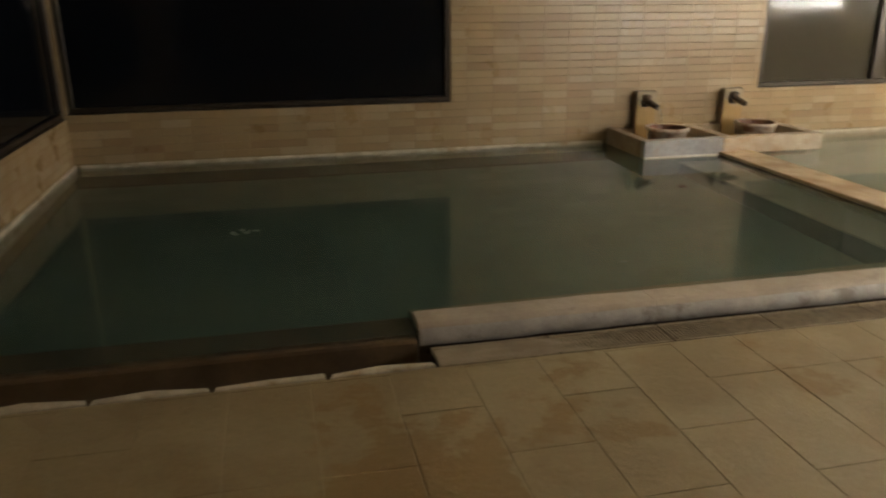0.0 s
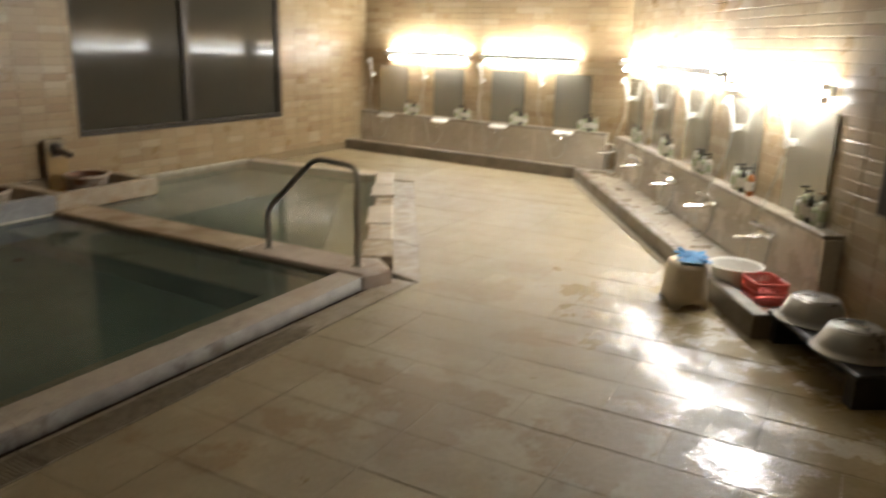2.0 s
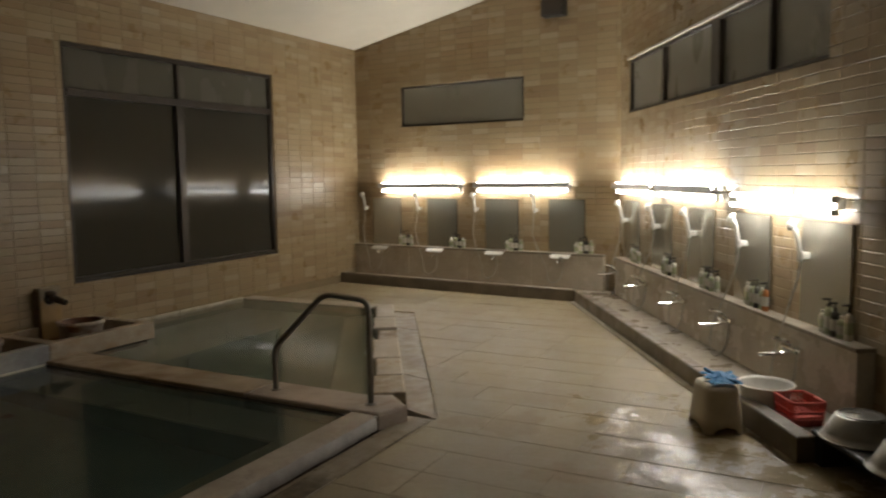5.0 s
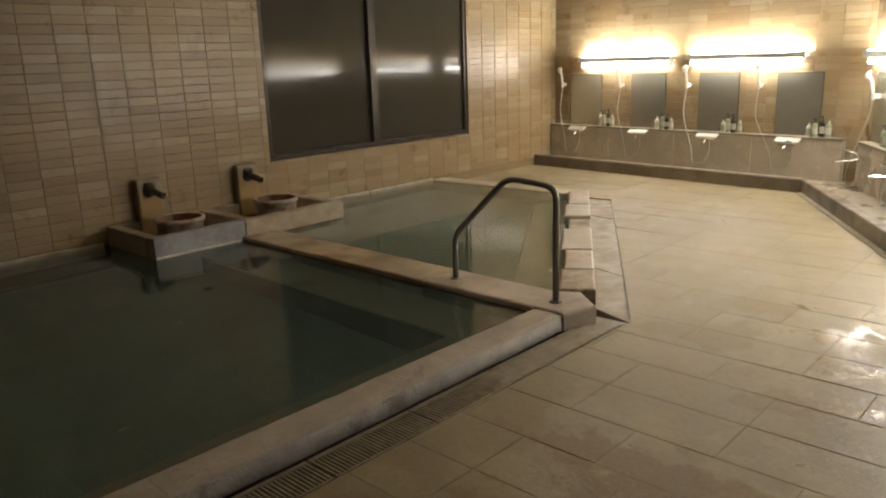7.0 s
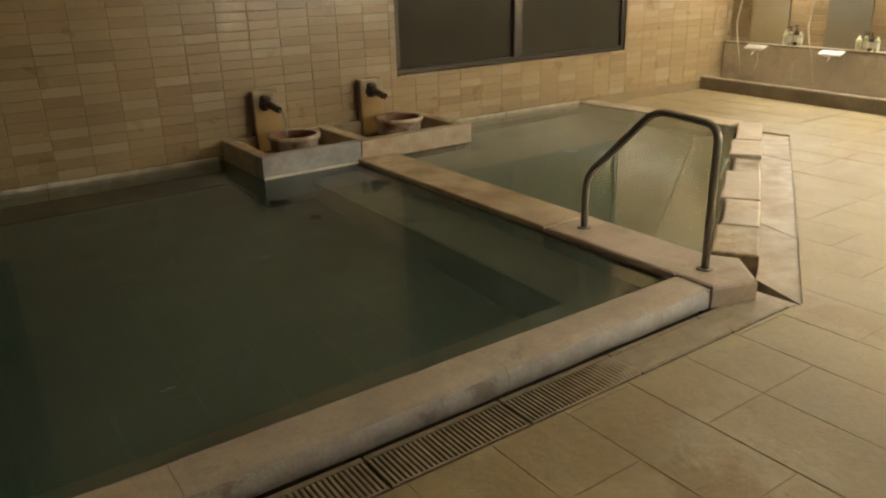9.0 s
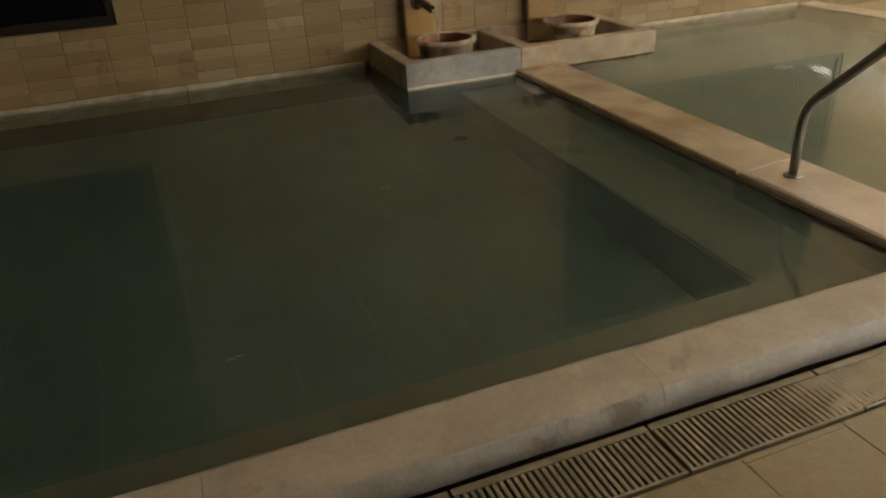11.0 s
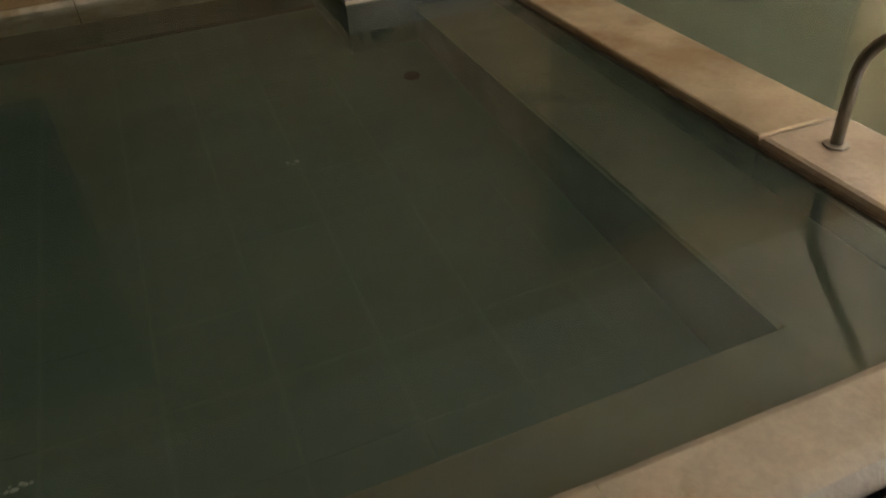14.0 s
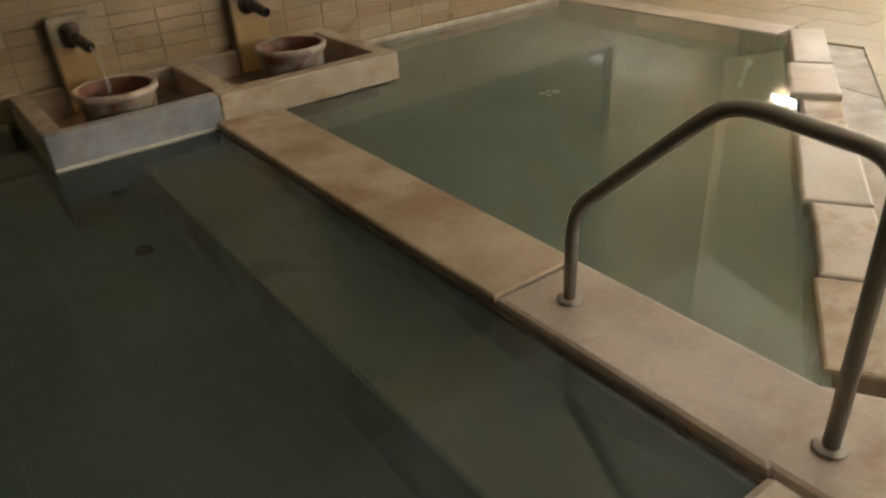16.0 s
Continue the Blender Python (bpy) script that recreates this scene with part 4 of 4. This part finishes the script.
bowl(0.395, -0.42, 0.0752, "lime-crusted round bowl with a rusty inside, under the running spout")
bowl(1.325, -0.36, 0.0752, "lime-crusted round bowl with a dark rusty inside, in the trough")
stream = link_mesh("water_stream", sweep([(0.375, -0.235, 0.415), (0.385, -0.28, 0.39), (0.392, -0.305, 0.32), (0.395, -0.315, 0.14)], [0.008, 0.007, 0.006, 0.008], 8), M_STREAM, True)
tagged(stream, "thin stream of hot water falling into a bowl", "water")

# ---- handrail ----
rail = thing("handrail", pose(0.856, -3.596, RIM_Z + 0.006), "bent stainless steel handrail on the pool divider", "handrail")
path = rounded([(0, 0, 0), (0, 0, 0.622), (0.008, 0.33, 0.642), (0.0, 0.722, 0.270), (-0.002, 0.722, 0.0)], 0.075, 8)
part("tube", sweep(path, 0.0175, 16), M_STEEL, rail, smooth=True)
for y in (0.0, 0.722):
    part("flange", lathe([(0.0, 0.008), (0.019, 0.008), (0.034, 0.004), (0.036, 0.0), (0, 0)], 20), M_STEEL, rail).location = (0, y, 0)

# pale patches on the water, standing in for reflected lamp light
rs = random.Random(12)
for x, y, r in ((-3.26, -2.13, 0.085), (-0.57, -2.16, 0.022), (-1.30, -3.12, 0.024), (2.1, -1.52, 0.06)):
    fo = thing("foam", pose(x, y, WATER_Z + 0.0008), "small pale patch on the water painting a lamp reflection", "foam", "foam patches")
    for k in range(9):
        a, q = rs.uniform(0, 6.28), r * math.sqrt(rs.random())
        rr = r * rs.uniform(0.12, 0.3)
        part("bubble", lathe([(0.0, rr * 0.28), (rr * 0.6, rr * 0.2), (rr, 0.0), (0, -0.0006)], 8), M_GLINT, fo).location = (q * math.cos(a), q * 0.7 * math.sin(a), 0)

# drain cap on the pool floor
dr = thing("floor_drain", pose(0.185, -1.12, DEEP), "dark round drain cap on the pool floor", "drain")
part("cap", lathe([(0, 0.02), (0.034, 0.02), (0.044, 0.0), (0, 0)], 16), M_BLACK, dr)

# ---- loose things by the washing places ----


def stool(x, y, turn, material, label, h=0.30, w=0.29, d=0.22):
    """Moulded bath stool: flared shell with cut-out feet and a hand hole in the seat."""
    t = thing("bath_stool", pose(x, y, 0, 0, 0, turn), label, "stool", "bath stools")

    def ring(bm, a, b, z, n=28):
        out = []
        for i in range(n):
            q = 2 * math.pi * i / n
            cx, sy = math.cos(q), math.sin(q)
            out.append(bm.verts.new((a * math.copysign(abs(cx) ** 0.55, cx), b * math.copysign(abs(sy) ** 0.55, sy), z(q) if callable(z) else z)))
        return out

    def foot(q):
        return 0.045 * max(0.0, math.cos(2 * q) ** 2 * 1.6 - 0.6) if abs(math.cos(2 * q)) > 0.6 else 0.0

    bm = bmesh.new()
    rr = [ring(bm, w / 2 + 0.012, d / 2 + 0.012, foot), ring(bm, w / 2 + 0.004, d / 2 + 0.004, 0.07), ring(bm, w / 2 - 0.012, d / 2 - 0.012, h - 0.03), ring(bm, w / 2 - 0.02, d / 2 - 0.02, h - 0.008), ring(bm, w / 2 - 0.035, d / 2 - 0.035, h)]
    for a, b in zip(rr, rr[1:]):
        for i in range(28):
            bm.faces.new((a[i], a[(i + 1) % 28], b[(i + 1) % 28], b[i]))
    inner = [ring(bm, w / 2 + 0.006, d / 2 + 0.006, foot), ring(bm, w / 2 - 0.018, d / 2 - 0.018, h - 0.03)]
    for i in range(28):
        j = (i + 1) % 28
        bm.faces.new((rr[0][i], rr[0][j], inner[0][j], inner[0][i]))
        bm.faces.new((inner[0][i], inner[0][j], inner[1][j], inner[1][i]))
    part("shell", bm, material, t, smooth=True)
    bm = bmesh.new()
    o, i_ = ring(bm, w / 2 - 0.034, d / 2 - 0.034, h + 0.0005), ring(bm, 0.045, 0.016, h - 0.006)
    for k in range(28):
        bm.faces.new((o[k], o[(k + 1) % 28], i_[(k + 1) % 28], i_[k]))
    part("seat", bm, material, t, smooth=True)
    # dark block below the hole paints the shade inside the shell
    part("hand_hole", box((-0.044, -0.015, h - 0.02), (0.044, 0.015, h - 0.012), 0.004, 1), M_BLACK if material is not M_CREAM else M_KERB, t)
    return t


s1 = stool(1.60, -5.44, 31, M_CREAM, "cream plastic bath stool beside the kerb, a blue net on it", 0.26)
stool(0.07, -6.73, 20, M_WHITE, "white plastic bath stool standing on the wet floor", 0.32, 0.34, 0.24)
stool(-0.24, -6.80, 12, M_WHITE, "white plastic bath stool in front of another", 0.32, 0.34, 0.24)

net = thing("wash_net", pose(1.63, -5.46, 0.2605, 0, 0, 20), "crumpled blue nylon wash net on the cream stool", "cloth")
bm = bmesh.new()
G = 22
grid = [[bm.verts.new(((i / G - 0.5) * 0.26, (j / G - 0.5) * 0.16 * (1 + 0.25 * math.sin(i * 0.7)), 0.012 + 0.030 * abs(noise.noise(Vector((i * 0.35, j * 0.4, 2)))) + 0.02 * math.exp(-((i - 11) ** 2 + (j - 11) ** 2) / 50))) for j in range(G + 1)] for i in range(G + 1)]
for i in range(G):
    for j in range(G):
        bm.faces.new((grid[i][j], grid[i + 1][j], grid[i + 1][j + 1], grid[i][j + 1]))
sh = part("mesh_cloth", bm, M_BLUE, net, smooth=True)
part("fold", roughen(sweep(sag((-0.12, -0.06, 0.03), (0.13, 0.06, 0.035), 0.012), [0.008 + 0.01 * math.sin(math.pi * k / 14) for k in range(15)], 8), 0.006, 30), M_BLUE, net, smooth=True)


def wash_basin(x, y, z, r, h, material, label, upside=False):
    t = thing("wash_basin", pose(x, y, z), label, "basin", "wash basins")
    prof = [(0.0, 0.0), (r * 0.70, 0.0), (r * 0.76, 0.012), (r * 0.93, h * 0.9), (r, h * 0.95), (r, h), (r * 0.94, h), (r * 0.90, h * 0.9), (r * 0.72, 0.016), (0, 0.010)]
    if upside:
        prof = [(0.0, 0.0), (r * 0.58, 0.0), (r * 0.64, 0.006), (r * 0.86, h * 0.72), (r * 0.90, h * 0.93), (r, h * 0.97), (r, h), (r * 0.94, h), (r * 0.86, h * 0.9), (r * 0.6, 0.012), (0, 0.010)]
        prof = [(p[0], h - p[1]) for p in prof]
    part("bowl", lathe(prof, 36), material, t, smooth=True)
    part("rim", sweep([(r * math.cos(a), r * math.sin(a), h - 0.003 if not upside else 0.004) for a in [2 * math.pi * k / 40 for k in range(41)]], 0.0045, 6, False), material, t, smooth=True)
    if upside:
        part("foot_ring", lathe([(r * 0.50, h - 0.002), (r * 0.50, h + 0.004), (r * 0.56, h + 0.004), (r * 0.56, h - 0.002)], 30), material, t)
    return t


q = F_S @ Vector((4.27, -0.40, 0))
wash_basin(q.x, q.y, PLAT_Z + 0.0005, 0.158, 0.14, M_WHITE, "white plastic wash basin on the stone platform")
q = F_S @ Vector((4.53, -0.34, 0))


def basket(x, y, z, turn):
    """Small open basket with slotted sides."""
    t = thing("basket", pose(x, y, z, 0, 0, turn), "small red plastic basket on the stone platform", "basket")
    w, d, h = 0.115, 0.088, 0.13
    part("base", box((-w + 0.012, -d + 0.012, 0), (w - 0.012, d - 0.012, 0.008), 0.003, 1), M_RED, t)
    rim = [(-w, -d, h), (w, -d, h), (w, d, h), (-w, d, h)]
    part("rim", sweep(rounded([(0, -d, h), (w, -d, h), (w, d, h), (-w, d, h), (-w, -d, h), (0.001, -d, h)], 0.025, 5), 0.007, 8), M_RED, t, smooth=True)
    for a, b in zip(rim, rim[1:] + rim[:1]):
        A_, B_ = Vector(a), Vector(b)
        n = int((B_ - A_).length / 0.016)
        for k in range(n):
            p = A_.lerp(B_, (k + 0.5) / n)
            lo = Vector((p.x * 0.90, p.y * 0.88, 0.004))
            part("slat", sweep([lo, p], 0.0042, 6), M_RED, t)
    for zz in (0.035, 0.075):
        f = 0.9 + 0.1 * zz / h
        part("band", sweep(rounded([(0, -d * f, zz), (w * f, -d * f, zz), (w * f, d * f, zz), (-w * f, d * f, zz), (-w * f, -d * f, zz), (0.001, -d * f, zz)], 0.02, 4), 0.0055, 6), M_RED, t)
    part("liner", prism([(-w * 0.88, -d * 0.86), (w * 0.88, -d * 0.86), (w * 0.88, d * 0.86), (-w * 0.88, d * 0.86)], 0.008, 0.05, 0.004), M_RED, t, "folded red cloth in the basket")


basket(q.x, q.y, PLAT_Z + 0.0005, 31)

# low black bench with two upturned steel basins
bench = thing("low_bench", F_S @ pose(5.32, -0.335, 0), "low black plastic bench on the floor by the wall", "bench")
part("top", box((-0.42, -0.15, 0.135), (0.42, 0.15, 0.165), 0.012), M_BLACK, bench)
for sx in (-0.36, 0.36):
    part("leg", prism([(sx - 0.035, -0.14), (sx + 0.035, -0.14), (sx + 0.035, 0.14), (sx - 0.035, 0.14)], 0.0, 0.136, 0.0), M_BLACK, bench)
part("stretcher", box((-0.32, -0.02, 0.03), (0.32, 0.02, 0.07), 0.006), M_BLACK, bench)
for s, o in ((5.06, -0.33), (5.46, -0.35)):
    q = F_S @ Vector((s, o, 0))
    wash_basin(q.x, q.y, 0.1655, 0.180, 0.115, M_BASIN, "dull steel basin lying upside down on the black bench", True)

# ---- pieces of walls and floor ----
PU, PZ, TW, TH = 0.2365, 0.0672, 0.2325, 0.0633
TILE_V = [(0, 0, 0), (TW, 0, 0), (TW, 0, TH), (0, 0, TH), (0.003, -0.003, 0.003), (TW - 0.003, -0.003, 0.003), (TW - 0.003, -0.003, TH - 0.003), (0.003, -0.003, TH - 0.003)]
TILE_F = [(4, 5, 6, 7), (0, 1, 5, 4), (1, 2, 6, 5), (2, 3, 7, 6), (3, 0, 4, 7)]


def tile_wall(w, m, length, holes, z0, near, material_one, material_all):
    """Stack-bonded tiles, cut at openings; those inside 'near' are single pieces."""
    one = bpy.data.meshes.new("tile")
    one.from_pydata(TILE_V, [], TILE_F)
    one.materials.append(material_one)
    verts, faces = [], []
    cols = int(length / PU) + 1
    rnd = random.Random(len(w.name))
    for c in range(cols):
        x0, x1 = c * PU + 0.002, min(c * PU + 0.002 + TW, length - 0.002)
        if x1 - x0 < 0.01:
            continue
        top = min(ceil_at((m @ Vector((x0, 0, 0))).y), ceil_at((m @ Vector((x1, 0, 0))).y)) - 0.004
        r = 0
        while z0 + r * PZ + 0.02 < top:
            za, zb = z0 + r * PZ, min(z0 + r * PZ + TH, top)
            r += 1
            pieces = [(x0, x1, za, zb)]
            for a, b, lo, hi in holes:
                cut = []
                for p, q2, c0, c1 in pieces:
                    if q2 <= a or p >= b or c1 <= lo or c0 >= hi:
                        cut.append((p, q2, c0, c1))
                        continue
                    cut += [(p, a - 0.001, c0, c1), (b + 0.001, q2, c0, c1), (max(p, a), min(q2, b), c0, lo - 0.001), (max(p, a), min(q2, b), hi + 0.001, c1)]
                pieces = [k for k in cut if k[1] - k[0] > 0.010 and k[3] - k[2] > 0.008]
            for p, q2, za, zb in pieces:
                full = abs(q2 - p - TW) < 1e-6 and abs(zb - za - TH) < 1e-6
                d = rnd.uniform(-0.0008, 0.0006)
                if full and near and near[0] < p and q2 < near[1] and near[2] < za and zb < near[3]:
                    t = new("tile", one)
                    t.parent = w
                    t.location = (p, d, za)
                    continue
                k = len(verts)
                verts += [(p + (q2 - p) * v[0] / TW, v[1] + (d if v[1] < 0 else 0), za + (zb - za) * v[2] / TH) for v in TILE_V]
                faces += [tuple(k + i for i in f) for f in TILE_F]
    me = bpy.data.meshes.new("tile_field")
    me.from_pydata(verts, [], faces)
    me.materials.append(material_all)
    ob = new("tile_field", me)
    ob.parent = w
    tagged(ob, kind="stuff")
    return ob


tile_wall(wall_n, F_N, LEN_N, HOLES_N, 0.094, (3.75, 6.22, 0.52, 2.46), M_TILE_OB, M_TILE)
tile_wall(wall_e, F_E, LEN_E, HOLES_E, PLAT_Z + 0.002, None, M_TILE_OB, M_TILE)
tile_wall(wall_s, F_S, LEN_S, HOLES_S, 0.004, None, M_TILE_OB, M_TILE)
tile_wall(wall_w, F_W, LEN_W, HOLES_W, 0.094, None, M_TILE_OB, M_TILE)

# floor: bed and tiles
FLOOR = [(WEST_X, SW.y), (SE.x, SE.y), (NE.x, NE.y), (3.86, 0.0), (3.955, -1.72), (4.005, -2.075), (1.046, -3.945), (0.98, -3.932), (WEST_X, -3.932)]
floor = tagged(link_mesh("floor", prism(FLOOR, -0.25, -0.0020), M_FGROUT), "wet buff stone tile floor with ochre stains", "floor", kind="structure")


def clip(poly, axis, value, keep_above):
    out = []
    for p, q2 in zip(poly, poly[1:] + poly[:1]):
        a, b = (p[axis] >= value) == keep_above, (q2[axis] >= value) == keep_above
        if a:
            out.append(p)
        if a != b:
            s = (value - p[axis]) / (q2[axis] - p[axis])
            out.append((p[0] + s * (q2[0] - p[0]), p[1] + s * (q2[1] - p[1])))
    return out


def area(poly):
    return 0.5 * sum(p[0] * q2[1] - p[1] * q2[0] for p, q2 in zip(poly, poly[1:] + poly[:1]))


FX, FY, FOX, FOY, GAP = 0.2975, 0.60, 0.003, -3.95, 0.0012
full_mesh = None
rnd = random.Random(77)
for c in range(-16, 22):
    sh_ = 0.30 if c in (0, 1) else 0.0 if c == -1 else 0.30 * rnd.randint(0, 1)
    for r in range(-12, 8):
        x0, x1 = FOX + c * FX + GAP, FOX + (c + 1) * FX - GAP
        y0, y1 = FOY + r * FY + sh_ + GAP, FOY + (r + 1) * FY + sh_ - GAP
        poly = FLOOR
        for axis, value, up in ((0, x0, True), (0, x1, False), (1, y0, True), (1, y1, False)):
            poly = clip(poly, axis, value, up)
            if len(poly) < 3:
                break
        if len(poly) < 3 or abs(area(poly)) < 0.002:
            continue
        lift = rnd.uniform(-0.0006, 0.0004)
        if abs(abs(area(poly)) - (x1 - x0) * (y1 - y0)) < 1e-5:
            if full_mesh is None:
                bm = prism([(0, 0), (x1 - x0, 0), (x1 - x0, y1 - y0), (0, y1 - y0)], -0.012, 0.0, 0.002, 1)
                bmesh.ops.recalc_face_normals(bm, faces=bm.faces)
                full_mesh = bpy.data.meshes.new("tile")
                bm.to_mesh(full_mesh)
                bm.free()
                full_mesh.materials.append(M_FLOOR)
            t = new("tile", full_mesh)
            t.location = (x0, y0, lift)
        else:
            clean = [p for i, p in enumerate(poly) if math.dist(p, poly[i - 1]) > 1e-4]
            if len(clean) < 3:
                continue
            t = link_mesh("tile", prism([(p[0] - x0, p[1] - y0) for p in clean], -0.012, 0.0), M_FLOOR)
            t.location = (x0, y0, lift)
        t.rotation_euler = (rnd.uniform(-0.0022, 0.0022), rnd.uniform(-0.003, 0.003), 0)
        t.parent = floor

# tiles on the bed of the large pool, pale joints between them
bed = thing("pool_bed", pose(0, 0, 0), "green tiled bed of the large pool with pale joints", "pool floor", kind="structure")
part("joint_bed", box((WEST_X + 0.01, -3.27, DEEP + 0.001), (0.356, -0.07, DEEP + 0.004)), M_POOLJ, bed)
PT = 0.315
one = bpy.data.meshes.new("tile")
bm = prism([(0.006, 0.006), (PT - 0.006, 0.006), (PT - 0.006, PT - 0.006), (0.006, PT - 0.006)], 0.0, 0.002, 0.0006, 1)
bmesh.ops.recalc_face_normals(bm, faces=bm.faces)
bm.to_mesh(one)
bm.free()
one.materials.append(M_POOLT)
for c in range(-13, 3):
    for r in range(10):
        t = new("tile", one)
        t.parent = bed
        t.location = (-0.475 + c * PT, -3.255 + r * PT, DEEP + 0.004)
        if c == 2:
            t.scale.x = 0.61
